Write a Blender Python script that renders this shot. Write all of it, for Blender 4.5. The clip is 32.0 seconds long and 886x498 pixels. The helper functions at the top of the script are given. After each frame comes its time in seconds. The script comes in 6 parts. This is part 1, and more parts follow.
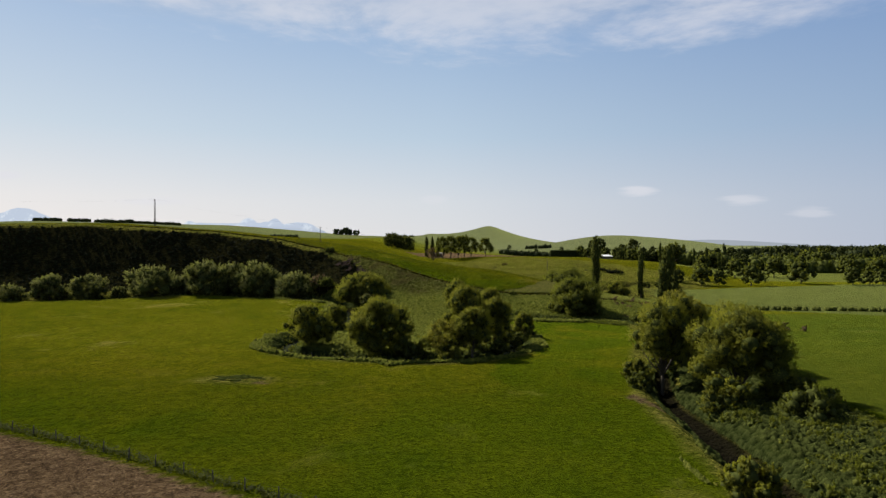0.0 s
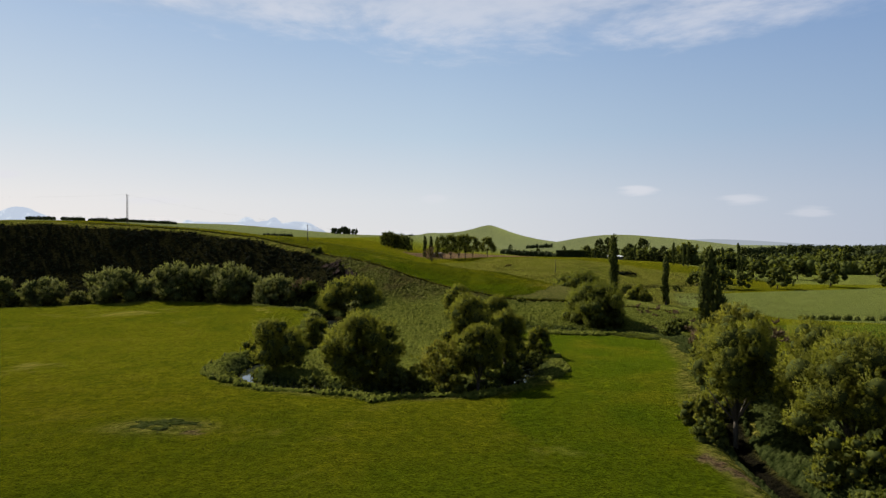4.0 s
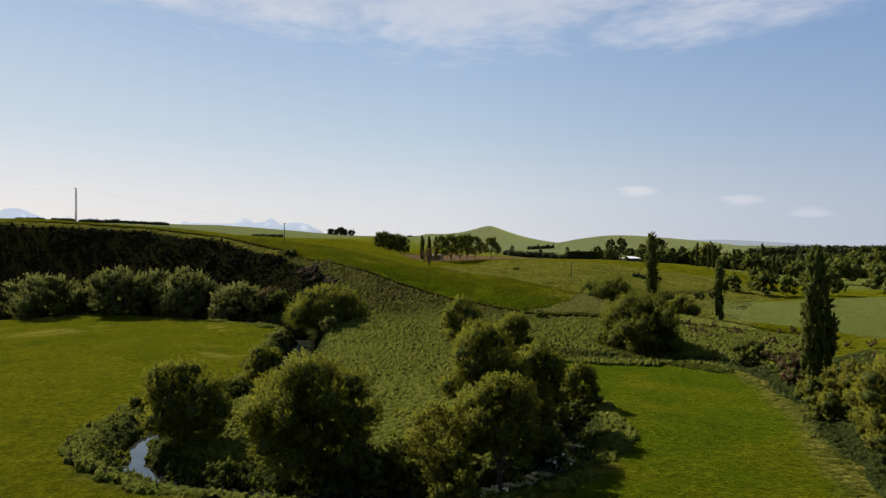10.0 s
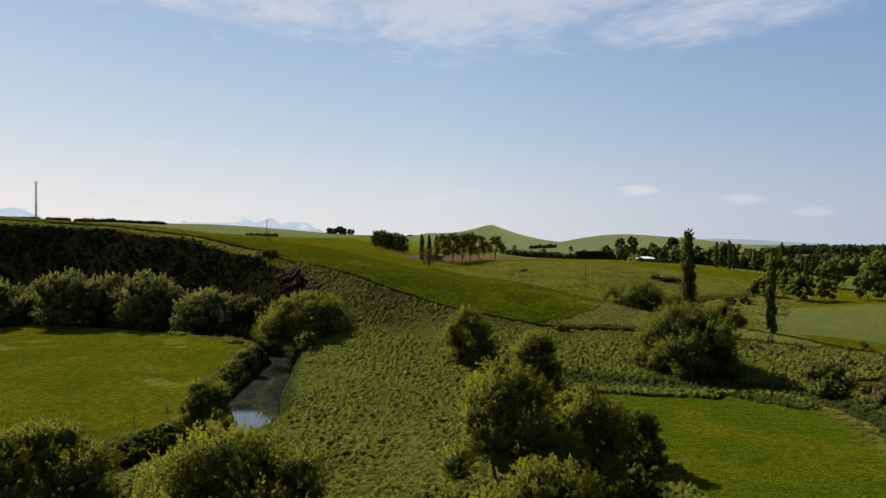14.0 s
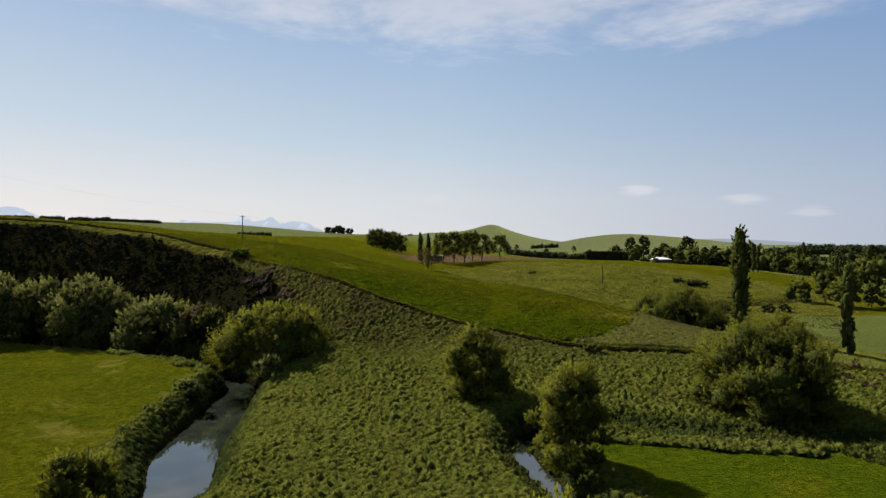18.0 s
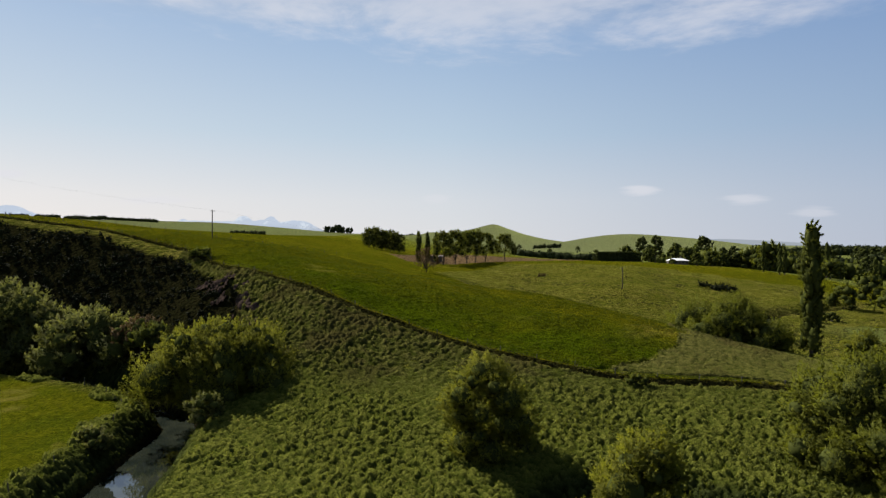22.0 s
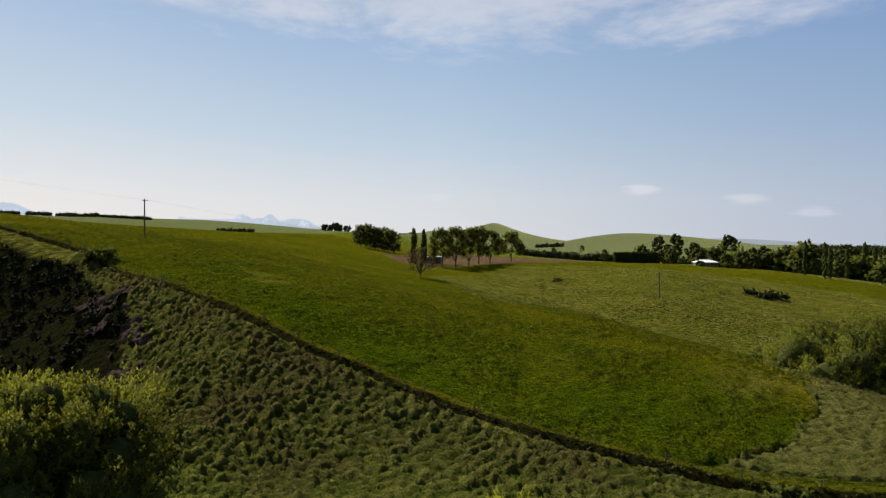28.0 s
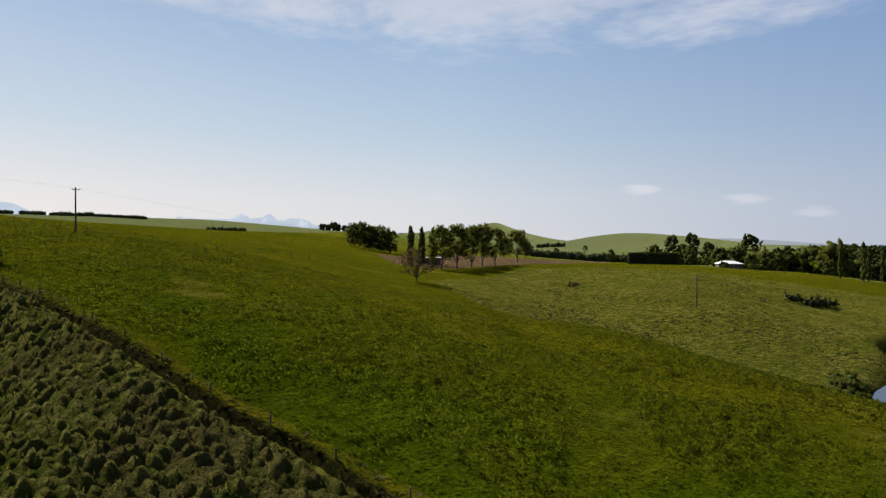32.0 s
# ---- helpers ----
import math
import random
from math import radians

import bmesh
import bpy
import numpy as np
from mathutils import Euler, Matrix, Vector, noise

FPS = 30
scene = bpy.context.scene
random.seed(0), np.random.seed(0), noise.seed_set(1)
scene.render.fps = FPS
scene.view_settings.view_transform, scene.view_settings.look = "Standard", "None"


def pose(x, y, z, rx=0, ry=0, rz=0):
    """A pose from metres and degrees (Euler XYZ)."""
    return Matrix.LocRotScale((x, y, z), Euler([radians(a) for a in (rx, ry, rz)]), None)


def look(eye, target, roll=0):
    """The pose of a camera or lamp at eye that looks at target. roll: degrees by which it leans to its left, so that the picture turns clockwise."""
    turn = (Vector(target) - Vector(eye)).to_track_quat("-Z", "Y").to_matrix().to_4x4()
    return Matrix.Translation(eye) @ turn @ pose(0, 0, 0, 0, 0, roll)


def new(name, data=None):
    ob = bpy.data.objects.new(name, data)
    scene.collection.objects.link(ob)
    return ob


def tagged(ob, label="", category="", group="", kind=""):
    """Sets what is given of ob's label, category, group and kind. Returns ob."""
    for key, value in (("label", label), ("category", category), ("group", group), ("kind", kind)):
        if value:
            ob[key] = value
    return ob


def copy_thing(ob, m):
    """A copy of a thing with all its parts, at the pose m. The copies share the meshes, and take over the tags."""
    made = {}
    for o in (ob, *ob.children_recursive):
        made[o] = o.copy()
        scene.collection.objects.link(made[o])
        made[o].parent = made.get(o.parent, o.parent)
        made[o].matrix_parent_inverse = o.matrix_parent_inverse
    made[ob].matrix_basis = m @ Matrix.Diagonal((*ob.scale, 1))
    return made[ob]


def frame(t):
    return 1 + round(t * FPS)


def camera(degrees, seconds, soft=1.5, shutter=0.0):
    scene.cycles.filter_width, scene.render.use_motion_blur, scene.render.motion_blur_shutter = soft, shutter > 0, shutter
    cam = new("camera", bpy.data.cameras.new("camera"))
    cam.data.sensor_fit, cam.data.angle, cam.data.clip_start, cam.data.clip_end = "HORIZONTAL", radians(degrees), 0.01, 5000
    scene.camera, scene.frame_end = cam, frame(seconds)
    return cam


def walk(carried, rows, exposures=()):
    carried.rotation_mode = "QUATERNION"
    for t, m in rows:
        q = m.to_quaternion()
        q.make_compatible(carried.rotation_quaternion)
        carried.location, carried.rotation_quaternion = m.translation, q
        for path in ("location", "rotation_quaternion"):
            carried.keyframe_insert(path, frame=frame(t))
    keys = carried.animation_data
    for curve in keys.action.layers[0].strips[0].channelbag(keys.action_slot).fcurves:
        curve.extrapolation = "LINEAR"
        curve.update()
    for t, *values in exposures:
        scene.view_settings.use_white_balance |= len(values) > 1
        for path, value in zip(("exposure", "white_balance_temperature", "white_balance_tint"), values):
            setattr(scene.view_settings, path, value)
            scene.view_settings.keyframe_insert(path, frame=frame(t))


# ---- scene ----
cam = camera(70, 32.0, 1.35)
PATH = [
    (0, pose(-0.000, 0.000, 26.581, 89.808, 0, -0.001) @ pose(0, 0, 0, 0, 0, -0.057)),
    (2, pose(0.143, 15.887, 26.757, 89.758, 0, -0.001) @ pose(0, 0, 0, 0, 0, -0.031)),
    (4, pose(0.346, 31.879, 26.898, 89.741, 0, -0.009) @ pose(0, 0, 0, 0, 0, -0.018)),
    (6, pose(0.529, 47.887, 26.950, 89.768, 0, -0.028) @ pose(0, 0, 0, 0, 0, -0.029)),
    (8, pose(0.528, 63.669, 26.887, 89.817, 0, -0.051) @ pose(0, 0, 0, 0, 0, -0.070)),
    (10, pose(0.416, 79.158, 26.858, 89.842, 0, -0.055) @ pose(0, 0, 0, 0, 0, -0.125)),
    (12, pose(0.310, 94.305, 26.936, 89.822, 0, -0.027) @ pose(0, 0, 0, 0, 0, -0.168)),
    (14, pose(0.282, 109.208, 27.058, 89.780, 0, 0.024) @ pose(0, 0, 0, 0, 0, -0.173)),
    (16, pose(0.288, 124.634, 27.089, 89.747, 0, 0.045) @ pose(0, 0, 0, 0, 0, -0.147)),
    (18, pose(0.342, 140.282, 27.061, 89.749, 0, 0.061) @ pose(0, 0, 0, 0, 0, -0.099)),
    (20, pose(0.523, 155.024, 27.102, 89.777, 0, 0.139) @ pose(0, 0, 0, 0, 0, -0.039)),
    (22, pose(0.831, 169.369, 27.004, 89.729, 0, 0.183) @ pose(0, 0, 0, 0, 0, 0.030)),
    (24, pose(1.180, 183.685, 26.862, 89.630, 0, 0.179) @ pose(0, 0, 0, 0, 0, 0.097)),
    (26, pose(1.451, 197.801, 27.022, 89.607, 0, 0.207) @ pose(0, 0, 0, 0, 0, 0.149)),
    (28, pose(1.647, 211.662, 27.305, 89.615, 0, 0.245) @ pose(0, 0, 0, 0, 0, 0.177)),
    (30, pose(1.710, 225.586, 27.408, 89.613, 0, 0.261) @ pose(0, 0, 0, 0, 0, 0.188)),
    (32, pose(1.560, 240.000, 27.167, 89.610, 0, 0.250) @ pose(0, 0, 0, 0, 0, 0.192)),
]
exposure_rows = [(0, 0.83), (32, 0.83)]
walk(cam, PATH, exposure_rows)

# ---- world and sun ----
SUN_TURN, SUN_UP = radians(47), radians(41)      # ahead of the flight and to its left
to_sun = Vector((-math.sin(SUN_TURN) * math.cos(SUN_UP), math.cos(SUN_TURN) * math.cos(SUN_UP), math.sin(SUN_UP)))
world = bpy.data.worlds.new("sky")
scene.world = world
world.use_nodes = True


class Nodes:
    """Short hand for building node trees."""

    def __init__(self, tree):
        self.tree = tree
        tree.nodes.clear()

    def add(self, kind, **settings):
        node = self.tree.nodes.new(kind)
        for key, value in settings.items():
            setattr(node, key, value)
        return node

    def link(self, a, b):
        self.tree.links.new(a, b)

    def feed(self, socket, value):
        if isinstance(value, bpy.types.NodeSocket):
            self.link(value, socket)
        else:
            socket.default_value = value

    def math(self, op, a, b=0.0, clamp=False):
        n = self.add("ShaderNodeMath", operation=op, use_clamp=clamp)
        self.feed(n.inputs[0], a)
        self.feed(n.inputs[1], b)
        return n.outputs[0]

    def ramp(self, fac, stops):
        n = self.add("ShaderNodeValToRGB")
        while len(n.color_ramp.elements) < len(stops):
            n.color_ramp.elements.new(0.5)
        for e, (p, c) in zip(n.color_ramp.elements, stops):
            e.position, e.color = p, (*c, 1) if len(c) == 3 else c
        self.link(fac, n.inputs[0])
        return n.outputs[0]

    def mix(self, fac, a, b, blend="MIX"):
        n = self.add("ShaderNodeMix", data_type="RGBA", blend_type=blend)
        self.feed(n.inputs[0], fac)
        self.feed(n.inputs[6], a if isinstance(a, bpy.types.NodeSocket) else (*a, 1))
        self.feed(n.inputs[7], b if isinstance(b, bpy.types.NodeSocket) else (*b, 1))
        return n.outputs[2]

    def noise(self, vector, scale, detail=4.0, rough=0.55, distort=0.0):
        n = self.add("ShaderNodeTexNoise")
        self.link(vector, n.inputs["Vector"])
        n.inputs["Scale"].default_value = scale
        n.inputs["Detail"].default_value = detail
        n.inputs["Roughness"].default_value = rough
        n.inputs["Distortion"].default_value = distort
        return n.outputs["Fac"]

    def span(self, x, a, b, lo=0.0, hi=1.0):
        n = self.add("ShaderNodeMapRange", interpolation_type="SMOOTHSTEP")
        self.link(x, n.inputs[0])
        for k, v in zip((1, 2, 3, 4), (a, b, lo, hi)):
            n.inputs[k].default_value = v
        return n.outputs[0]


def build_sky():
    n = Nodes(world.node_tree)
    out = n.add("ShaderNodeOutputWorld")
    back = n.add("ShaderNodeBackground")
    back.inputs["Strength"].default_value = SKY_STRENGTH
    sky = n.add("ShaderNodeTexSky", sky_type="NISHITA", sun_disc=False)
    sky.sun_elevation, sky.sun_rotation = SUN_UP, -SUN_TURN
    sky.altitude, sky.air_density, sky.dust_density, sky.ozone_density = 200, 1.0, 1.6, 1.6
    coord = n.add("ShaderNodeTexCoord").outputs["Generated"]
    xyz = n.add("ShaderNodeSeparateXYZ")
    n.link(coord, xyz.inputs[0])
    x, y, z = xyz.outputs
    # flat cloud layer: the direction projected on a plane overhead
    up = n.math("MAXIMUM", z, 0.02)
    flat = n.add("ShaderNodeCombineXYZ")
    n.link(n.math("DIVIDE", x, up), flat.inputs[0])
    n.link(n.math("DIVIDE", y, up), flat.inputs[1])
    wisps = n.noise(flat.outputs[0], 1.1, 6, 0.62, 0.4)
    fine = n.noise(flat.outputs[0], 5.0, 5, 0.6, 0.2)
    sheet = n.math("ADD", n.math("MULTIPLY", wisps, 0.75), n.math("MULTIPLY", fine, 0.25))
    edge = n.math("ADD", z, n.math("MULTIPLY", n.math("ABSOLUTE", n.math("SUBTRACT", x, 0.12)), -0.09))
    high = n.span(n.math("ADD", edge, n.math("MULTIPLY", n.math("SUBTRACT", sheet, 0.5), 0.25)), 0.262, 0.335)
    cover = n.math("MULTIPLY", high, n.span(sheet, 0.32, 0.60, 0.2, 1.0))
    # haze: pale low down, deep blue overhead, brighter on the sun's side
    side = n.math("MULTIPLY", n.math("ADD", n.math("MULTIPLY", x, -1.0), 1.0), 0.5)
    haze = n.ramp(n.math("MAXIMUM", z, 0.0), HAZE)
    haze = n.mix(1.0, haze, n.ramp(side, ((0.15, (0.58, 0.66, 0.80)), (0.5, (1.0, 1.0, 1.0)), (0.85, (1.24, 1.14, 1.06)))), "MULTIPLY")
    # dimmer behind the camera, away from the sun: set to limit fill light
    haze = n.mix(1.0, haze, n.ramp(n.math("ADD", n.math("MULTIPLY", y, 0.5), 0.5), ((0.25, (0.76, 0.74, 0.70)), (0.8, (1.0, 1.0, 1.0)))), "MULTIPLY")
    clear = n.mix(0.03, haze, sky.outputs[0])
    colour = n.mix(n.math("MULTIPLY", n.math("MULTIPLY", cover, 0.58), n.span(y, -0.1, 0.6)), clear, CLOUD)
    # small lens clouds low over the hills, and a pale veil towards the horizon
    stretched = n.add("ShaderNodeCombineXYZ")
    n.link(n.math("MULTIPLY", x, 6.0), stretched.inputs[0])
    n.link(n.math("MULTIPLY", z, 50.0), stretched.inputs[1])
    ragged = n.math("MULTIPLY", n.math("SUBTRACT", n.noise(stretched.outputs[0], 3.0, 4), 0.5), 1.4)
    ray = n.math("MAXIMUM", y, 0.05)
    u, v = n.math("DIVIDE", x, ray), n.math("DIVIDE", z, ray)
    for cu, cv, ru, rv, k in LENS_CLOUDS:
        du = n.math("DIVIDE", n.math("SUBTRACT", u, cu), ru)
        dv = n.math("DIVIDE", n.math("SUBTRACT", v, cv), rv)
        d = n.math("SQRT", n.math("ADD", n.math("MULTIPLY", du, du), n.math("MULTIPLY", dv, dv)))
        m = n.span(n.math("ADD", d, ragged), 0.4, 1.3, k, 0.0)
        colour = n.mix(m, colour, CLOUD)
    n.link(colour, back.inputs["Color"])
    n.link(back.outputs[0], out.inputs[0])


SKY_STRENGTH = 0.056
CLOUD = (7.6, 7.6, 8.1)
HAZE = ((0.0, (7.4, 7.4, 7.6)), (0.07, (6.8, 7.15, 7.6)), (0.17, (4.95, 6.15, 7.4)), (0.31, (3.4, 4.8, 6.9)), (0.50, (1.6, 2.5, 4.2)), (1.0, (1.1, 1.6, 2.8)))
# across, up, half width, half height, density
LENS_CLOUDS = ((-0.690, 0.114, 0.028, 0.007, 0.7), (0.309, 0.088, 0.030, 0.008, 0.6), (0.474, 0.074, 0.036, 0.008, 0.45),
               (0.585, 0.054, 0.034, 0.009, 0.35), (-0.46, 0.073, 0.06, 0.006, 0.45), (-0.013, 0.075, 0.02, 0.008, 0.3))
build_sky()
sun = bpy.data.lights.new("sun", "SUN")
sun.energy, sun.angle, sun.color = 5.0, radians(0.55), (1.0, 0.93, 0.80)
lamp = new("sun", sun)
lamp.matrix_world = look(to_sun * 300, (0, 0, 0))
tagged(lamp, kind="structure")


# ---- materials ----
def material(name, rough=0.9, spec=0.15):
    m = bpy.data.materials.new(name)
    m.use_nodes = True
    n = Nodes(m.node_tree)
    out = n.add("ShaderNodeOutputMaterial")
    b = n.add("ShaderNodeBsdfPrincipled")
    b.inputs["Roughness"].default_value = rough
    b.inputs["Specular IOR Level"].default_value = spec
    n.link(b.outputs[0], out.inputs[0])
    pos = n.add("ShaderNodeNewGeometry").outputs["Position"]
    return m, n, b, out, pos


def bump(n, b, height, strength, distance):
    node = n.add("ShaderNodeBump")
    node.inputs["Strength"].default_value = strength
    node.inputs["Distance"].default_value = distance
    n.link(height, node.inputs["Height"])
    n.link(node.outputs[0], b.inputs["Normal"])


def leaf_material(name, dark, light, glow=0.35, wide=0.35):
    """Leaves: each one its own green, letting some light through."""
    m, n, b, out, pos = material(name, 0.85, 0.06)
    geo = n.add("ShaderNodeNewGeometry")
    lump = n.noise(pos, wide, 3)
    k = n.math("ADD", n.math("MULTIPLY", geo.outputs["Random Per Island"], 0.24), n.math("MULTIPLY", lump, 0.76), True)
    colour = n.ramp(k, ((0.15, dark), (0.85, light)))
    n.link(colour, b.inputs["Base Color"])
    bump(n, b, n.noise(pos, wide * 9, 4, 0.7), 0.8, 0.35)
    thin = n.add("ShaderNodeBsdfTranslucent")
    n.link(n.mix(1.0, colour, (1.30, 1.30, 0.60), "MULTIPLY"), thin.inputs[0])
    mixer = n.add("ShaderNodeMixShader")
    mixer.inputs[0].default_value = glow
    n.link(b.outputs[0], mixer.inputs[1])
    n.link(thin.outputs[0], mixer.inputs[2])
    n.link(mixer.outputs[0], out.inputs[0])
    return m


def bark_material(name, a, c):
    m, n, b, out, pos = material(name, 0.9, 0.1)
    k = n.noise(pos, 6.0, 5, 0.7)
    n.link(n.ramp(k, ((0.3, a), (0.7, c))), b.inputs["Base Color"])
    bump(n, b, k, 0.6, 0.05)
    return m


def plain_material(name, a, c, scale=3.0, rough=0.8, spec=0.2):
    m, n, b, out, pos = material(name, rough, spec)
    k = n.noise(pos, scale, 5, 0.65)
    n.link(n.ramp(k, ((0.3, a), (0.7, c))), b.inputs["Base Color"])
    bump(n, b, n.noise(pos, scale * 8, 3), 0.25, 0.02)
    return m


LEAF_WILLOW = leaf_material("willow_leaves", (0.072, 0.084, 0.014), (0.222, 0.222, 0.038), 0.46)
LEAF_SILVER = leaf_material("silver_willow_leaves", (0.092, 0.102, 0.038), (0.212, 0.220, 0.090), 0.46)
LEAF_YELLOW = leaf_material("yellow_willow_leaves", (0.092, 0.096, 0.018), (0.235, 0.222, 0.044), 0.50)
LEAF_DARK = leaf_material("dark_leaves", (0.054, 0.068, 0.017), (0.155, 0.172, 0.038), 0.42)
LEAF_POPLAR = leaf_material("poplar_leaves", (0.048, 0.060, 0.014), (0.130, 0.142, 0.030), 0.42)
LEAF_PINE = leaf_material("pine_needles", (0.019, 0.026, 0.010), (0.054, 0.066, 0.023), 0.20)
LEAF_DEEP = leaf_material("deep_green_leaves", (0.056, 0.070, 0.013), (0.166, 0.176, 0.031), 0.44)
LEAF_PASTURE = leaf_material("pasture_blades", (0.034, 0.054, 0.007), (0.115, 0.134, 0.017), 0.45, 0.2)
# dark gorse, blackened further to carry the shade of the scarp
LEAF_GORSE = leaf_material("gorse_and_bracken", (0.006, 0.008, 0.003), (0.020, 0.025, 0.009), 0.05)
LEAF_RUSSET = leaf_material("russet_twigs", (0.055, 0.038, 0.022), (0.150, 0.105, 0.060), 0.25)
LEAF_RUSH = leaf_material("rush_blades", (0.024, 0.034, 0.005), (0.090, 0.098, 0.024), 0.35, 0.12)
LEAF_TUSSOCK = leaf_material("tussock_blades", (0.014, 0.019, 0.003), (0.105, 0.096, 0.030), 0.3, 0.16)
# dark ball colour standing in for the shade inside the crowns
INNER = plain_material("inner_shade", (0.026, 0.032, 0.009), (0.056, 0.064, 0.017), 2.0, 1.0, 0.0)
BARK = bark_material("willow_bark", (0.035, 0.029, 0.022), (0.100, 0.086, 0.068))
POST_WOOD = plain_material("weathered_post", (0.03, 0.027, 0.024), (0.085, 0.075, 0.062), 5)
POLE_WOOD = plain_material("pole_wood", (0.035, 0.030, 0.025), (0.085, 0.074, 0.062), 4)
WIRE = plain_material("wire", (0.04, 0.04, 0.04), (0.07, 0.07, 0.07), 9, 0.9, 0.0)
CERAMIC = plain_material("insulator_ceramic", (0.30, 0.28, 0.25), (0.42, 0.40, 0.36), 9, 0.3, 0.5)
ROOF = plain_material("white_roof", (0.62, 0.64, 0.66), (0.80, 0.81, 0.82), 0.6, 0.5, 0.3)
# walls kept dark: shade under the eaves is in the colour
WALL = plain_material("house_wall", (0.09, 0.08, 0.07), (0.15, 0.135, 0.12), 1.2)
PANE = plain_material("window_pane", (0.02, 0.025, 0.03), (0.04, 0.045, 0.05), 1.2, 0.08, 0.5)
SLIP_EARTH = plain_material("slipped_earth", (0.010, 0.008, 0.007), (0.060, 0.043, 0.037), 1.6, 1.0, 0.0)


def water_material():
    m, n, b, out, pos = material("stream_water", 0.03, 0.5)
    n.link(n.ramp(n.noise(pos, 0.3, 4), ((0.35, (0.010, 0.014, 0.012)), (0.7, (0.026, 0.030, 0.022)))), b.inputs["Base Color"])
    b.inputs["IOR"].default_value = 1.7
    bump(n, b, n.noise(pos, 1.6, 3), 0.04, 0.05)
    return m


WATER = water_material()


def ground_material():
    """Pasture, rough tussock, ploughed soil and bare bank, blended by the field plan."""
    m, n, b, out, pos = material("farmland", 1.0, 0.0)

    def attr(name):
        a = n.add("ShaderNodeAttribute", attribute_name=name)
        return a.outputs["Fac"]

    broad, mid, small, grain = n.noise(pos, 0.018, 4), n.noise(pos, 0.11, 5, 0.6), n.noise(pos, 0.8, 6, 0.7), n.noise(pos, 3.2, 5, 0.75)
    k = n.math("ADD", n.math("MULTIPLY", broad, 0.45), n.math("MULTIPLY", mid, 0.55))
    pasture = n.ramp(k, ((0.30, (0.041, 0.056, 0.005)), (0.44, (0.060, 0.069, 0.005)), (0.58, (0.078, 0.081, 0.006)), (0.74, (0.100, 0.094, 0.012))))
    grainy = n.math("ADD", n.math("MULTIPLY", small, 0.5), n.math("MULTIPLY", grain, 0.5))
    pasture = n.mix(1.0, pasture, n.ramp(grainy, ((0.38, (0.37, 0.41, 0.35)), (0.50, (0.71, 0.70, 0.65)), (0.62, (1.16, 1.08, 0.97)))), "MULTIPLY")
    clump = n.add("ShaderNodeTexVoronoi", feature="F1")
    clump.inputs["Scale"].default_value = 1.5
    stir = n.add("ShaderNodeVectorMath", operation="ADD")
    n.link(pos, stir.inputs[0])
    n.link(n.mix(1.0, n.add("ShaderNodeTexNoise").outputs["Color"], (0.8, 0.8, 0.8), "MULTIPLY"), stir.inputs[1])
    n.link(stir.outputs[0], clump.inputs["Vector"])
    tuft = n.math("MULTIPLY", n.span(clump.outputs["Distance"], 0.10, 0.42, 1.0, 0.0), n.span(mid, 0.40, 0.56))
    pasture = n.mix(n.math("MULTIPLY", tuft, 0.4), pasture, n.mix(1.0, pasture, (0.40, 0.52, 0.5), "MULTIPLY"))
    worn = n.span(n.noise(pos, 0.05, 6, 0.68, 0.6), 0.56, 0.70)
    pasture = n.mix(n.math("MULTIPLY", worn, attr("worn")), pasture, (0.098, 0.088, 0.018))
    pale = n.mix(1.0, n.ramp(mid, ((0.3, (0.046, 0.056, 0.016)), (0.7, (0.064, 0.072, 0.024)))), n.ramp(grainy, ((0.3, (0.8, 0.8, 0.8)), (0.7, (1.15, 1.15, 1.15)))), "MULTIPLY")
    pasture = n.mix(attr("darker_grass"), pasture, n.mix(1.0, pasture, (0.81, 0.77, 0.68), "MULTIPLY"))
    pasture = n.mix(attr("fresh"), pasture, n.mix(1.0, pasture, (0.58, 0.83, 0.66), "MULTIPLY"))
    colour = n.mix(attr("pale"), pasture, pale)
    # distance haze put into the base colour of the far downs
    colour = n.mix(attr("far_haze"), colour, n.ramp(mid, ((0.3, (0.048, 0.056, 0.028)), (0.7, (0.068, 0.074, 0.041)))))
    rough_grass = n.ramp(n.math("ADD", n.math("MULTIPLY", small, 0.6), n.math("MULTIPLY", mid, 0.4)),
                         ((0.28, (0.020, 0.025, 0.004)), (0.46, (0.042, 0.045, 0.009)), (0.62, (0.074, 0.068, 0.020)), (0.80, (0.115, 0.093, 0.042))))
    warp = n.add("ShaderNodeVectorMath", operation="ADD")
    n.link(pos, warp.inputs[0])
    n.link(n.mix(1.0, n.add("ShaderNodeTexNoise").outputs["Color"], (0.5, 0.5, 0.5), "MULTIPLY"), warp.inputs[1])
    cells = n.add("ShaderNodeTexVoronoi", feature="F1")
    cells.inputs["Scale"].default_value = 1.05
    n.link(warp.outputs[0], cells.inputs["Vector"])
    shade = n.add("ShaderNodeSeparateColor")
    n.link(cells.outputs["Color"], shade.inputs[0])
    rough_grass = n.mix(1.0, rough_grass, n.ramp(n.math("ADD", n.math("MULTIPLY", shade.outputs[0], 0.6), n.math("MULTIPLY", grain, 0.6)), ((0.3, (0.55, 0.6, 0.55)), (0.9, (1.5, 1.42, 1.35)))), "MULTIPLY")
    mounds = n.math("MULTIPLY", n.math("SUBTRACT", 1.0, cells.outputs["Distance"]), n.math("MULTIPLY", attr("rough"), 1.5))
    colour = n.mix(attr("rough"), colour, rough_grass)
